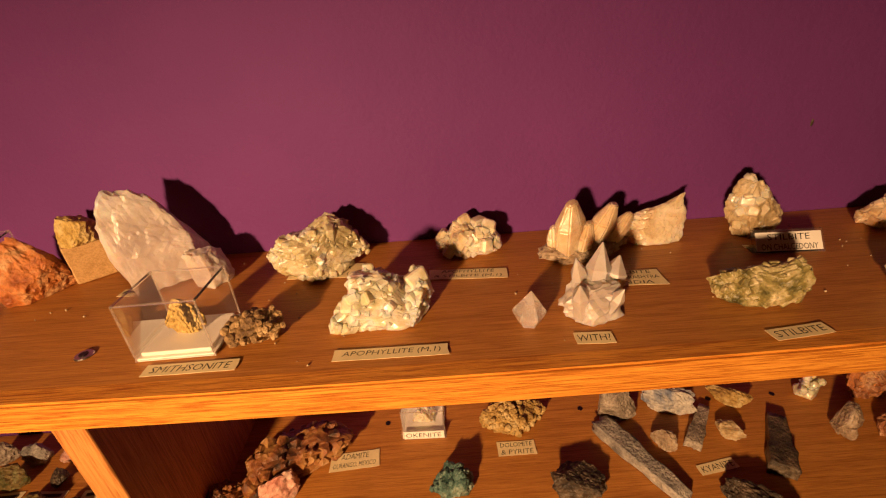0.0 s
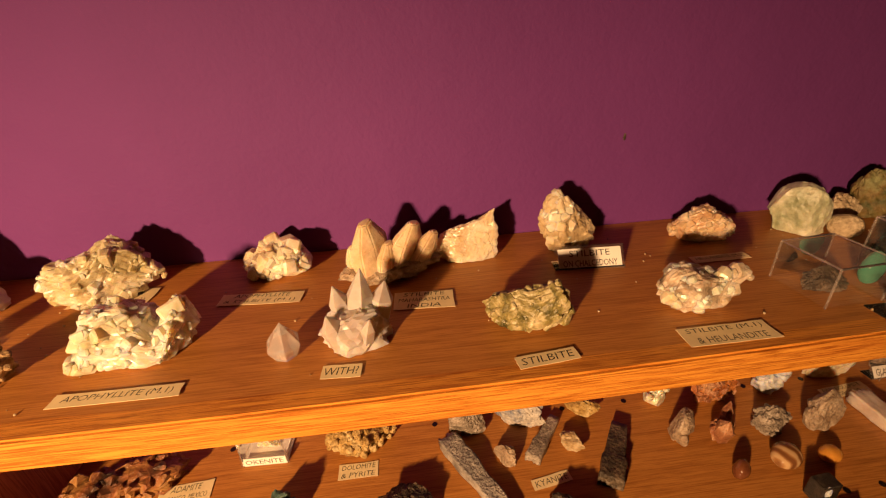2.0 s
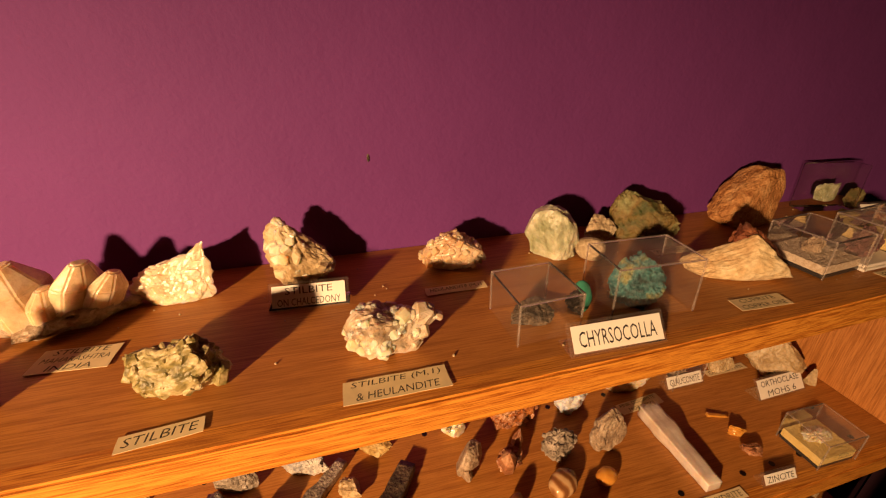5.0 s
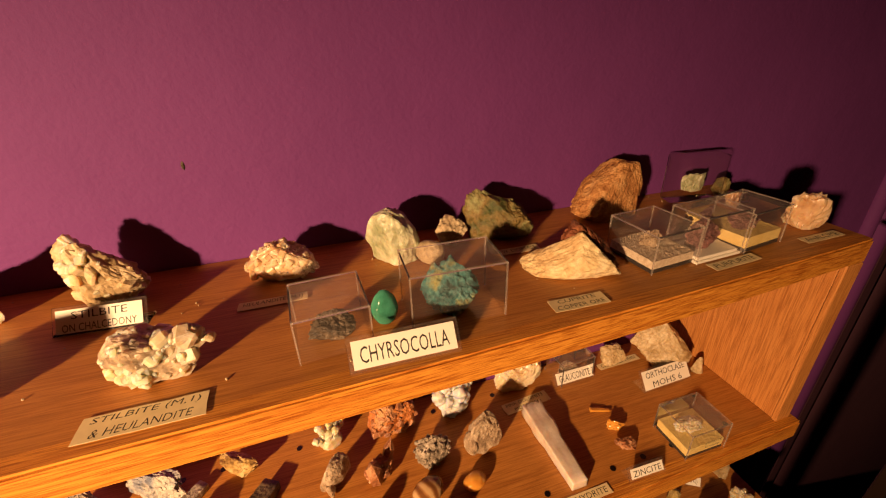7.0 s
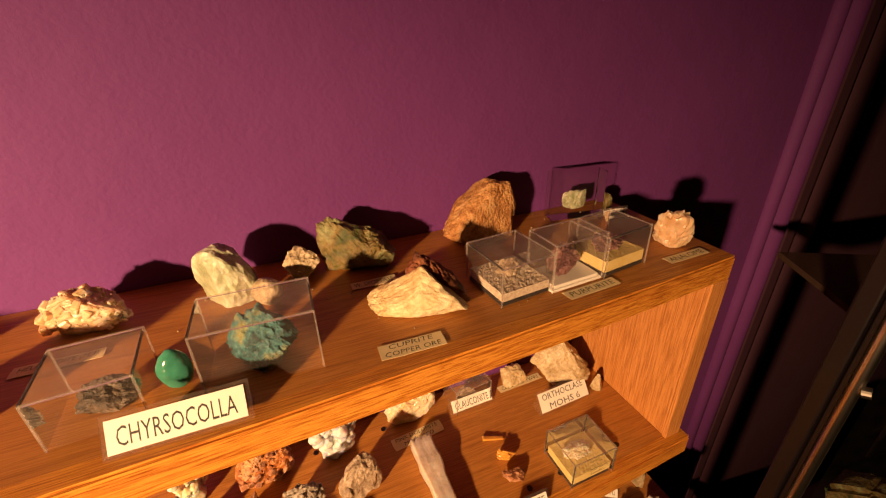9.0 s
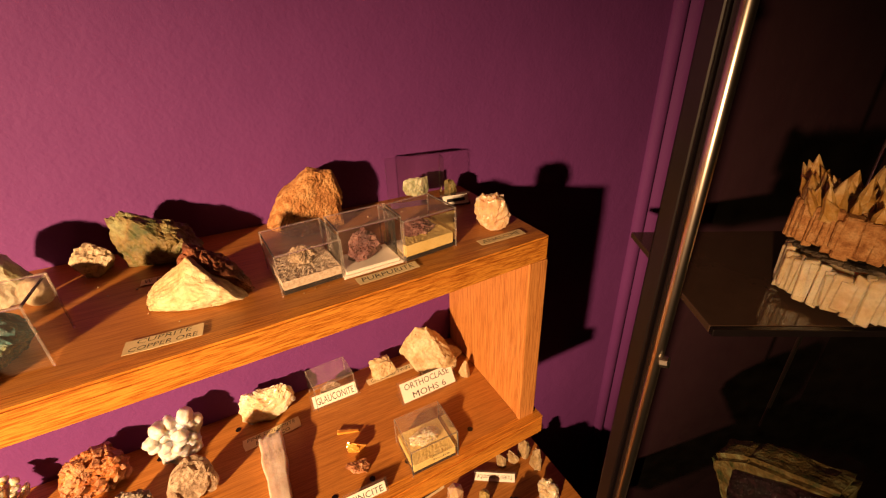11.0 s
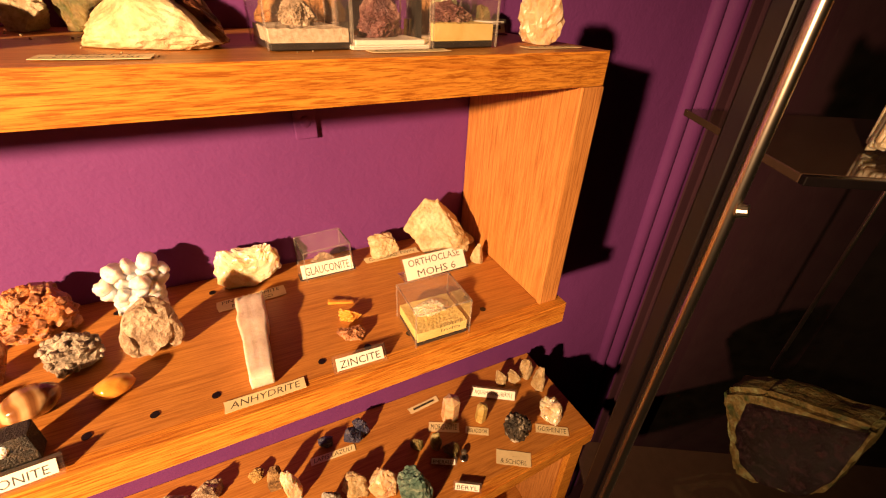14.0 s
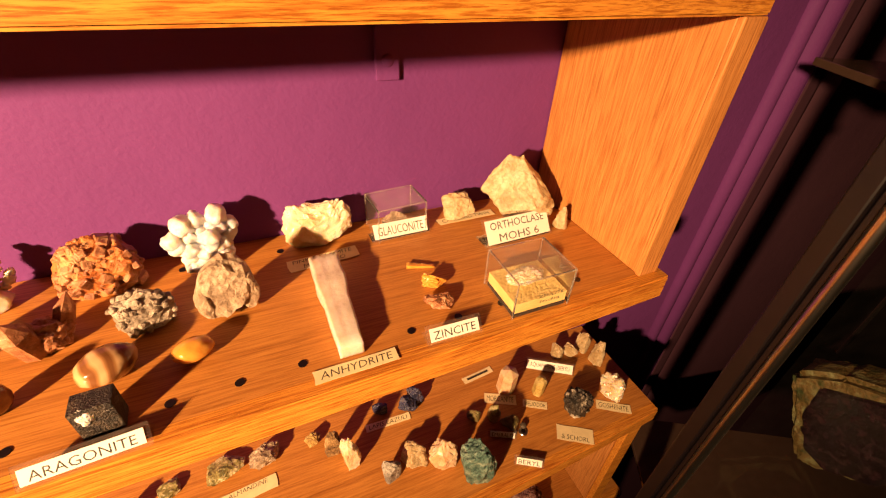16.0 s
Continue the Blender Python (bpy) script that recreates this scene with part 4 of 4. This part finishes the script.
crystal_heap("stilbite_cluster", (0.265, 0.244, 0.000), (0.075, 0.041, 0.044), -12, (OLIVE, OLIVE), "knobbly olive and cream stilbite cluster", "mineral", 21, ((-0.5, 0.5), (-0.3, 0.72), (-0.1, 0.85), (0, 0.8), (0.15, 0.9), (0.3, 1), (0.4, 0.8), (0.5, 0.45)), 140, 0.032, (0.8, 2.2), 0.5, None, 0.25)
crystal_heap("heulandite_stone", (0.481, 0.354, 0.000), (0.070, 0.034, 0.039), -13, (PEACH, PEACH), "peach heulandite cluster leaning back", "mineral", 22, ((-0.5, 0.35), (-0.3, 0.75), (-0.05, 1), (0.2, 0.86), (0.45, 0.6), (0.5, 0.3)), 120, 0.036, (0.5, 1.1), 0.4, None, 0.25)
crystal_heap("stilbite_heulandite", (0.408, 0.247, 0.000), (0.075, 0.042, 0.041), -2, (CREAM, CREAMDARK), "white stilbite and heulandite with dark edges", "mineral", 23, ((-0.5, 0.6), (-0.35, 0.9), (-0.2, 0.95), (0, 0.85), (0.2, 0.9), (0.36, 1), (0.5, 0.7)), 80, 0.05, (0.6, 1.1), 0.3, 0.15, 0.35)
clear_box("display_box", (0.519, 0.248, 0.000), (0.051, 0.051, 0.034), 3, ACRYLIC, "clear plastic box over a dark specimen", "box", 24, DARK, None, (0.72, 0.55, 0.6))
tumbled("turquoise_egg", (0.559, 0.249, 0.000), (0.021, 0.015, 0.030), 5, TEAL, "polished turquoise green egg", "polished stone", 25)
clear_box("display_box", (0.614, 0.251, 0.000), (0.074, 0.046, 0.046), -2, ACRYLIC, "large clear plastic box over green chrysocolla", "box", 26, CHRYSO, None, (0.66, 0.8, 0.97))
rock("pale_green_stone", (0.588, 0.353, 0.000), (0.056, 0.040, 0.053), -29, PALEGREEN, "rounded pale green and white stone", "mineral", 27, 0.16, outline=((-0.5, 0.45), (-0.35, 0.85), (-0.1, 1), (0.2, 0.92), (0.4, 0.65), (0.5, 0.3)))
tumbled("quartz_ball", (0.619, 0.330, 0.000), (0.030, 0.022, 0.024), -50, BEIGE, "smooth beige rounded stone", "polished stone", 28)
rock("beige_stone", (0.653, 0.368, 0.000), (0.035, 0.025, 0.029), -11, BEIGE, "small rough beige stone", "mineral", 29)
rock("dioptase_stone", (0.706, 0.365, 0.000), (0.077, 0.043, 0.052), -18, GREENBROWN, "dark green and brown dioptase rock", "mineral", 30, 0.15, outline=((-0.5, 0.9), (-0.3, 1), (0, 0.86), (0.3, 0.66), (0.5, 0.4)))
two_tone("cuprite_ore", (0.734, 0.269, 0.000), (0.091, 0.051, 0.046), -28, CUPFACE, "wedge of cream and red cuprite copper ore", "mineral", 31, CRUST, 0.75)
rock("orange_rock", (0.845, 0.387, 0.000), (0.084, 0.049, 0.067), -15, ORANGE, "rough orange sandstone-like rock", "mineral", 32, 0.13, outline=((-0.5, 0.25), (-0.3, 0.6), (-0.1, 0.8), (0.1, 1), (0.4, 0.95), (0.5, 0.6)))
clear_box("display_box", (0.822, 0.266, 0.000), (0.054, 0.057, 0.036), 5, ACRYLIC, "clear plastic box with sparkling grey specimen on dark base", "box", 33, GREYBROWN, SANDBED, (0.5, 0.3, 0.75))
clear_box("display_box", (0.877, 0.257, 0.000), (0.057, 0.038, 0.045), 3, ACRYLIC, "clear plastic box on white base with purple-brown specimen", "box", 34, PURPLE, WHITE_PLASTIC, (0.62, 0.6, 0.72))
clear_box("display_box", (0.933, 0.265, 0.000), (0.057, 0.049, 0.040), 7, ACRYLIC, "clear plastic box with purple mineral on yellow foam", "box", 35, PURPLE, FOAM)
glass_block("glass_block", (0.980, 0.386, 0.000), (0.068, 0.023, 0.058), -31, GLASS, "thick clear block with green specimen inside", "block", 36)
rock("analcime_stone", (1.019, 0.262, 0.000), (0.039, 0.029, 0.043), -44, PEACH, "small white and peach analcime stone", "mineral", 37, 0.35)
rock("green_chip", (1.022, 0.369, 0.000), (0.022, 0.012, 0.026), -36, GREENBROWN, "small flat green stone beside the clear block", "mineral", 41)
sign_holder((1.018, 0.340, 0.000), (0.032, 0.012), -10, 30, [], "small dark sign in a clear holder beside the block")
paper_label((-0.294, 0.333, 0.000), (0.018, 0.013), -4, [], "small cream paper label by the quartz slab")
# top shelf cards
paper_label((-0.174, 0.214, 0.000), (0.069, 0.012), 0, ['SMITHSONITE'], "cream paper label reading smithsonite")
paper_label((-0.026, 0.214, 0.000), (0.085, 0.012), -1, ['APOPHYLLITE (M,1)'], "cream paper label reading apophyllite (m,1)")
paper_label((-0.102, 0.347, 0.000), (0.073, 0.028), -4, ['GYROLITE &', 'APOPHYLLITE (1)'], "cream paper label reading gyrolite & apophyllite (1)")
paper_label((0.040, 0.320, 0.000), (0.075, 0.018), -5, ['APOPHYLLITE', '& STILBITE (M,1)'], "cream paper label reading apophyllite & stilbite (m,1)")
paper_label((0.124, 0.213, 0.000), (0.028, 0.013), -3, ['WITH?'], "cream paper label reading with?")
paper_label((0.187, 0.291, 0.000), (0.052, 0.026), -4, ['STILBITE', 'MAHARASHTRA', 'INDIA'], "cream paper label reading stilbite maharashtra india")
paper_label((0.268, 0.203, 0.000), (0.045, 0.012), 6, ['STILBITE'], "cream paper label reading stilbite")
paper_label((0.405, 0.207, 0.000), (0.069, 0.020), 0, ['STILBITE (M,1)', '& HEULANDITE'], "cream paper label reading stilbite (m,1) & heulandite")
paper_label((0.474, 0.311, 0.000), (0.056, 0.012), 0, ['HEULANDITE (M,1)'], "cream paper label reading heulandite (m,1)")
paper_label((0.714, 0.222, 0.000), (0.050, 0.016), -2, ['CUPRITE', 'COPPER ORE'], "cream paper label reading cuprite copper ore")
paper_label((0.711, 0.323, 0.000), (0.043, 0.010), -1, ['W. DIOPTASE'], "cream paper label reading w. dioptase")
paper_label((0.887, 0.229, 0.000), (0.058, 0.011), 3, ['PURPURITE'], "cream paper label reading purpurite")
paper_label((1.014, 0.238, 0.000), (0.054, 0.011), 1, ['ANALCIME'], "cream paper label reading analcime")
sign_holder((0.347, 0.314, 0.000), (0.060, 0.019), -4, 35, ['STILBITE', 'ON CHALCEDONY'], "white printed card reading stilbite on chalcedony in a clear holder")
sign_holder((0.565, 0.200, 0.000), (0.072, 0.020), -1, 35, ['CHYRSOCOLLA'], "white printed card reading chyrsocolla in a clear holder")
# middle shelf
fingers("coral_mineral", (0.489, 0.384, -0.258), (0.050, 0.036, 0.048), 33, CREAM, "pale branching aragonite mineral", "mineral", 55, ((0.05, 0, 1.0, 1), (-0.35, 0, 0.8, 0.9), (0.4, 0, 0.85, 0.9), (-0.9, -0.1, 0.5, 0.9), (0.85, 0, 0.55, 0.8), (0.1, -0.4, 0.75, 1), (-0.2, -0.3, 0.6, 1), (0.25, 0.2, 0.95, 0.9)), 0.1)
crystal_heap("aragonite_cluster", (0.569, 0.377, -0.258), (0.066, 0.046, 0.059), 24, (REDBROWN, RUST), "red-brown aragonite crystal cluster", "mineral", 56, ((-0.5, 0.5), (-0.3, 0.9), (0, 1), (0.3, 0.9), (0.5, 0.5)), 130, 0.045, (0.7, 1.3), 0.35, None, 0.2)
fingers("white_aragonite", (0.652, 0.372, -0.258), (0.070, 0.036, 0.060), 12, WHITE, "white knobbly aragonite cluster", "mineral", 57, ((0.0, 0, 1.0, 1), (-0.25, 0, 0.9, 1.1), (0.25, 0, 0.95, 1.1), (-0.6, -0.1, 0.72, 1), (0.55, 0, 0.72, 1), (0.1, -0.3, 0.75, 1.1), (-0.8, -0.3, 0.3, 1.1), (0.7, -0.2, 0.35, 1), (-0.15, -0.4, 0.5, 1.1), (0.4, -0.35, 0.55, 0.9), (-0.45, -0.35, 0.55, 0.9)), 0.125)
composite("grey_aragonite", (0.666, 0.308, -0.258), (0.050, 0.036, 0.057), 12, GREYBROWN, "grey-brown blocky aragonite crystals", "mineral", 58, ((0, 0, 0.5, 0.9, 0.9, 1.0), (-0.3, -0.1, 0.35, 0.4, 0.6, 0.6), (0.3, -0.1, 0.35, 0.36, 0.6, 0.6)), 0.14, 9)
knobbly("grey_sputnik", (0.605, 0.312, -0.258), (0.044, 0.031, 0.037), 22, GREY, "grey spiky aragonite ball", "mineral", 59, 60)
composite("grey_block_crystal", (0.491, 0.315, -0.258), (0.042, 0.030, 0.040), 39, GREYBROWN, "pale grey hexagonal aragonite crystal", "mineral", 60, ((0, 0, 0.5, 0.95, 0.9, 1.0), (-0.3, -0.2, 0.3, 0.3, 0.5, 0.5)), 0.12, 9)
spires("brown_crystals", (0.542, 0.309, -0.258), (0.037, 0.027, 0.043), 33, REDBROWN, "brown prismatic aragonite crystals", "mineral", 61, ((-0.2, 0, -0.25, -0.2, 0.3, 1.0), (0.25, 0.1, 0.5, 0.1, 0.22, 0.9)))
tumbled("brown_egg", (0.525, 0.256, -0.258), (0.024, 0.017, 0.023), 40, BROWNGLOSS, "polished dark brown egg", "polished stone", 62)
tumbled("banded_pebble", (0.587, 0.265, -0.258), (0.039, 0.029, 0.023), 29, BANDED, "polished banded brown pebble", "polished stone", 63)
tumbled("amber_egg", (0.640, 0.262, -0.258), (0.029, 0.021, 0.016), 18, AMBER, "polished translucent amber egg", "polished stone", 64)
black_block("black_stone", (0.590, 0.223, -0.258), (0.023, 0.016, 0.026), 4, BLACKGRAIN, "black granular stone with white crystals", "mineral", 65)
rock("pink_dolomite", (0.753, 0.385, -0.258), (0.071, 0.028, 0.050), -5, PALE, "pale pink dolomite crystal plate", "mineral", 66, 0.18, outline=((-0.5, 0.7), (-0.3, 0.95), (0, 0.85), (0.2, 0.9), (0.38, 1), (0.5, 0.8)))
clear_box("display_box", (0.836, 0.405, -0.258), (0.054, 0.040, 0.037), 5, ACRYLIC, "clear plastic box holding brown glauconite", "box", 67, GREYBROWN, None)
rock("carlsbad_twin", (0.912, 0.399, -0.258), (0.040, 0.029, 0.031), -27, SAND, "blocky tan feldspar carlsbad twin", "mineral", 68)
rock("orthoclase_rock", (0.976, 0.404, -0.258), (0.085, 0.049, 0.080), -34, SAND, "large angular tan orthoclase rock", "mineral", 69, 0.14, outline=((-0.5, 0.5), (-0.2, 1), (0, 0.94), (0.3, 0.62), (0.5, 0.45)))
rock("orthoclase_piece", (1.012, 0.369, -0.258), (0.047, 0.033, 0.020), -40, SAND, "rounded tan orthoclase piece", "mineral", 70)
rock("orthoclase_chip", (1.015, 0.320, -0.258), (0.017, 0.013, 0.026), -44, SAND, "small tan orthoclase crystal", "mineral", 71)
blade("anhydrite_blade", (0.749, 0.277, -0.258), (0.113, 0.028), -90, PINKWHITE, "long pinkish white anhydrite blade lying flat", "mineral", 72)
blade("zincite_chip", (0.837, 0.305, -0.258), (0.027, 0.0055), -20, AMBER, "small amber zincite crystal", "mineral", 73)
rock("zincite_piece", (0.839, 0.276, -0.258), (0.024, 0.014, 0.013), -25, AMBER, "small yellow zincite piece", "mineral", 74, 0.4)
rock("zincite_fragment", (0.833, 0.250, -0.258), (0.028, 0.017, 0.011), -26, REDBROWN, "small red-brown zincite piece", "mineral", 75, 0.4)
zeolite_box = clear_box("display_box", (0.914, 0.235, -0.258), (0.058, 0.051, 0.039), 0, ACRYLIC, "clear plastic box with zeolite on yellow foam", "box", 76, CREAM, FOAM, (0.7, 0.5, 0.6))
lettering(["ZEOLITE", "India"], 0.03, 0.012, INK, zeolite_box, pose(0.008, -0.0252, 0.016, 90, 0, 0))
cluster("adamite_cluster", (-0.182, 0.399, -0.258), (0.161, 0.074, 0.061), 27, RUSTDARK, "dark rusty adamite cluster with yellow crystals", "mineral", 77, 80, 0.08, 4)
clear_box("display_box", (-0.023, 0.382, -0.258), (0.053, 0.053, 0.047), -2, ACRYLIC, "clear plastic box with white okenite", "box", 78, CREAM, WHITE_PLASTIC)
knobbly("dolomite_pyrite", (0.092, 0.373, -0.258), (0.088, 0.062, 0.041), -10, OCHRE, "ochre dolomite and pyrite cluster", "mineral", 79, 90)
rock("pink_stone", (-0.190, 0.286, -0.258), (0.046, 0.033, 0.038), 35, PINK, "pink and white rough stone", "mineral", 80)
knobbly("dark_red_stone", (-0.251, 0.277, -0.258), (0.045, 0.032, 0.038), 43, RUSTDARK, "dark red rough stone", "mineral", 81)
cluster("teal_cluster", (0.007, 0.282, -0.258), (0.057, 0.040, 0.037), 3, TEALDARK, "dark teal crystal cluster", "mineral", 82, 50, 0.12, 6)
rock("dark_stone", (0.149, 0.267, -0.258), (0.061, 0.043, 0.031), -24, DARK, "dark brown and white rough stone", "mineral", 83)
blade("kyanite_bar", (0.230, 0.294, -0.258), (0.118, 0.026), -61, SLATE, "long grey kyanite bar lying flat", "mineral", 84)
rock("kyanite_piece", (0.230, 0.361, -0.258), (0.047, 0.033, 0.051), -29, GREY, "grey rough kyanite piece", "mineral", 85)
rock("blue_kyanite", (0.302, 0.384, -0.258), (0.068, 0.033, 0.035), -35, BLUEWHITE, "white and blue kyanite blade", "mineral", 86)
rock("yellow_piece", (0.383, 0.374, -0.258), (0.057, 0.028, 0.024), -42, OCHRE, "ochre bladed mineral", "mineral", 87)
rock("grey_pebble", (0.269, 0.314, -0.258), (0.031, 0.023, 0.027), -36, GREYBROWN, "grey-brown pebble", "mineral", 88)
blade("grey_prism", (0.323, 0.333, -0.258), (0.073, 0.019), 50, GREY, "grey prismatic crystal", "mineral", 89)
rock("speckled_pebble", (0.355, 0.321, -0.258), (0.034, 0.025, 0.019), -44, SAND, "small speckled pebble", "mineral", 90)
blade("dark_bar", (0.399, 0.299, -0.258), (0.086, 0.028), 58, DARK, "dark grey kyanite bar", "mineral", 91)
rock("dark_flat_stone", (0.325, 0.226, -0.258), (0.075, 0.052, 0.030), -51, DARK, "dark flat stone", "mineral", 92)
paper_label((-0.111, 0.324, -0.258), (0.061, 0.024), 4, ['ADAMITE', 'DURANGO, MEXICO'], "cream paper label reading adamite durango, mexico")
paper_label((0.091, 0.324, -0.258), (0.047, 0.020), 0, ['DOLOMITE', '& PYRITE'], "cream paper label reading dolomite & pyrite")
paper_label((0.315, 0.280, -0.258), (0.047, 0.013), 9, ['KYANITE'], "cream paper label reading kyanite")
paper_label((0.750, 0.210, -0.258), (0.064, 0.010), 1, ['ANHYDRITE'], "cream paper label reading anhydrite")
paper_label((0.751, 0.350, -0.258), (0.069, 0.018), 5, ['PINK DOLOMITE', 'MOROCCO'], "cream paper label reading pink dolomite morocco")
paper_label((0.921, 0.375, -0.258), (0.072, 0.008), 1, ['CARLSBAD TWIN'], "cream paper label reading carlsbad twin")
sign_holder((0.585, 0.195, -0.258), (0.061, 0.011), 4, 35, ['ARAGONITE'], "white printed card reading aragonite in a clear holder")
sign_holder((0.831, 0.208, -0.258), (0.043, 0.012), -1, 35, ['ZINCITE'], "white printed card reading zincite in a clear holder")
sign_holder((0.837, 0.361, -0.258), (0.060, 0.017), 1, 35, ['GLAUCONITE'], "white printed card reading glauconite in a clear holder")
sign_holder((0.957, 0.312, -0.258), (0.080, 0.027), 2, 35, ['ORTHOCLASE', 'MOHS 6'], "white printed card reading orthoclase mohs 6 in a clear holder")
sign_holder((-0.025, 0.348, -0.258), (0.053, 0.011), -2, 10, ['OKENITE'], "white printed card reading okenite in a clear holder")
# lower shelf
rock("yellow_beryl", (1.172, 0.359, -0.581), (0.025, 0.018, 0.044), -53, SAND, "tan beryl piece", "mineral", 105)
rock("yellow_quartz", (1.121, 0.363, -0.581), (0.022, 0.016, 0.033), -50, SAND, "pale yellow stone", "mineral", 106)
rock("tan_stone", (1.148, 0.359, -0.581), (0.028, 0.020, 0.027), -52, SAND, "pale tan stone", "mineral", 107)
prism("morganite_crystal", (1.002, 0.337, -0.581), (0.030, 0.022, 0.049), -42, PEACH, "short pink morganite crystal", "crystal", 108)
prism("heliodor_crystal", (1.048, 0.312, -0.581), (0.019, 0.014, 0.038), -48, YELLOW, "short yellow heliodor crystal", "crystal", 109)
knobbly("schorl_stone", (1.084, 0.264, -0.581), (0.046, 0.034, 0.050), -57, BLACKWHITE, "black and white schorl stone", "mineral", 110)
cluster("goshenite_cluster", (1.158, 0.267, -0.581), (0.046, 0.033, 0.044), -61, PALE, "pale goshenite crystals", "mineral", 111, 14, 0.25, 6)
rock("emerald_stone", (0.957, 0.296, -0.581), (0.020, 0.014, 0.036), -41, OLIVE, "small dark green emerald crystal", "mineral", 112)
rock("emerald_matrix", (0.974, 0.279, -0.581), (0.028, 0.020, 0.027), -45, GREENBROWN, "green-brown emerald matrix", "mineral", 113)
rock("emerald_chip", (0.930, 0.310, -0.581), (0.022, 0.016, 0.018), -36, GREENBROWN, "small green beryl chip", "mineral", 114)
rock("teal_stone", (0.895, 0.232, -0.581), (0.052, 0.037, 0.076), -40, TEALDARK, "dark teal crystalline stone", "mineral", 115)
rock("pinkish_stone", (0.859, 0.263, -0.581), (0.040, 0.028, 0.055), -30, PEACH, "pinkish rough stone", "mineral", 116)
rock("beige_rock", (0.824, 0.281, -0.581), (0.039, 0.027, 0.036), -22, SAND, "beige and grey stone", "mineral", 117)
rock("blue_stone", (0.789, 0.270, -0.581), (0.027, 0.020, 0.044), -15, SLATE, "blue-grey stone", "mineral", 118)
rock("speckled_stone", (0.744, 0.309, -0.581), (0.027, 0.020, 0.070), -4, PALE, "speckled pink stone", "mineral", 119)
rock("garnet_stone", (0.725, 0.337, -0.581), (0.025, 0.019, 0.052), 0, BROWN, "dark garnet stone", "mineral", 120)
rock("garnet_rock", (0.700, 0.360, -0.581), (0.023, 0.017, 0.017), 3, OCHRE, "ochre garnet rock", "mineral", 121)
rock("quartz_rock", (0.637, 0.359, -0.581), (0.043, 0.031, 0.027), 14, GREYBROWN, "grey-brown quartz rock", "mineral", 122)
rock("almandine_rock", (0.587, 0.363, -0.581), (0.053, 0.037, 0.017), 22, OLIVE, "olive almandine rock", "mineral", 123)
rock("almandine_piece", (0.522, 0.360, -0.581), (0.030, 0.022, 0.012), 30, OLIVE, "olive-brown almandine piece", "mineral", 124)
rock("lapis_stone", (0.858, 0.369, -0.581), (0.028, 0.020, 0.034), -21, LAPIS, "dark blue lapis lazuli stone", "mineral", 125)
rock("lapis_piece", (0.801, 0.371, -0.581), (0.024, 0.017, 0.016), -13, LAPIS, "dark lapis lazuli piece", "mineral", 126)
rock("lapis_ball", (0.843, 0.360, -0.581), (0.031, 0.023, 0.029), -14, LAPIS, "polished blue lapis stone", "polished stone", 127)
paper_label((0.808, 0.350, -0.581), (0.068, 0.012), -2, ['LAPIS LAZULI'], "cream paper label reading lapis lazuli")
paper_label((0.613, 0.322, -0.581), (0.070, 0.019), 6, ['ALMANDINE', 'MICA & QUARTZ'], "cream paper label reading almandine mica & quartz")
paper_label((0.985, 0.323, -0.581), (0.050, 0.018), -26, ['MORGANITE'], "cream paper label reading morganite")
paper_label((1.032, 0.294, -0.581), (0.038, 0.013), -31, ['HELIODOR'], "cream paper label reading heliodor")
paper_label((1.147, 0.244, -0.581), (0.054, 0.016), -33, ['GOSHENITE'], "cream paper label reading goshenite")
paper_label((1.060, 0.229, -0.581), (0.054, 0.024), -32, ['AQUAMARINE', '& SCHORL'], "cream paper label reading aquamarine & schorl")
sign_holder((1.089, 0.338, -0.581), (0.077, 0.017), -32, 30, ['AQUAMARINE (BERYL)'], "white printed card reading aquamarine (beryl) in a clear holder")
sign_holder((0.955, 0.264, -0.581), (0.036, 0.010), -27, 30, ['EMERALD'], "white printed card reading emerald in a clear holder")
sign_holder((0.969, 0.214, -0.581), (0.035, 0.011), -31, 30, ['BERYL'], "white printed card reading beryl in a clear holder")

rock("tan_beryl", (1.178, 0.327, -0.581), (0.025, 0.016, 0.053), -57, SAND, "tan beryl piece standing on edge", "mineral", 205)
rock("brown_lump", (0.473, 0.335, -0.581), (0.036, 0.023, 0.029), 39, BROWN, "dark brown rough lump", "mineral", 206)
tumbled("dark_bead", (0.993, 0.268, -0.581), (0.010, 0.010, 0.009), 0, DARK, "small dark round bead on the shelf", "polished stone", 207)
paper_label((0.972, 0.377, -0.581), (0.056, 0.008), 6, [], "cream paper label with faint writing")
rock("adamite_piece", (-0.192, 0.336, -0.258), (0.041, 0.027, 0.030), 31, OCHRE, "ochre piece before the adamite cluster", "mineral", 208)

# crumbs and fluff on the shelf
rng = random.Random(21)
bm = bmesh.new()
for k in range(140):
    x = rng.uniform(-0.5, 1.0)
    r = rng.uniform(0.0004, 0.0011)
    bmesh.ops.create_icosphere(bm, subdivisions=1, radius=r, matrix=pose(x, rng.uniform(front(x) + 0.02, 0.40), r * 0.6))
tagged(part("crumbs", bm, SAND), "tiny pale crumbs scattered on the shelf", "crumbs", kind="stuff")
bm = bmesh.new()
bmesh.ops.create_uvsphere(bm, u_segments=10, v_segments=6, radius=0.0025, matrix=pose(0.413, WALL_Y - 0.0002, 0.100) @ Matrix.Diagonal((0.6, 0.3, 1.6, 1)))
structure(part("wall_chip", bm, DARK), "small dark chip in the wall paint", "wall chip")
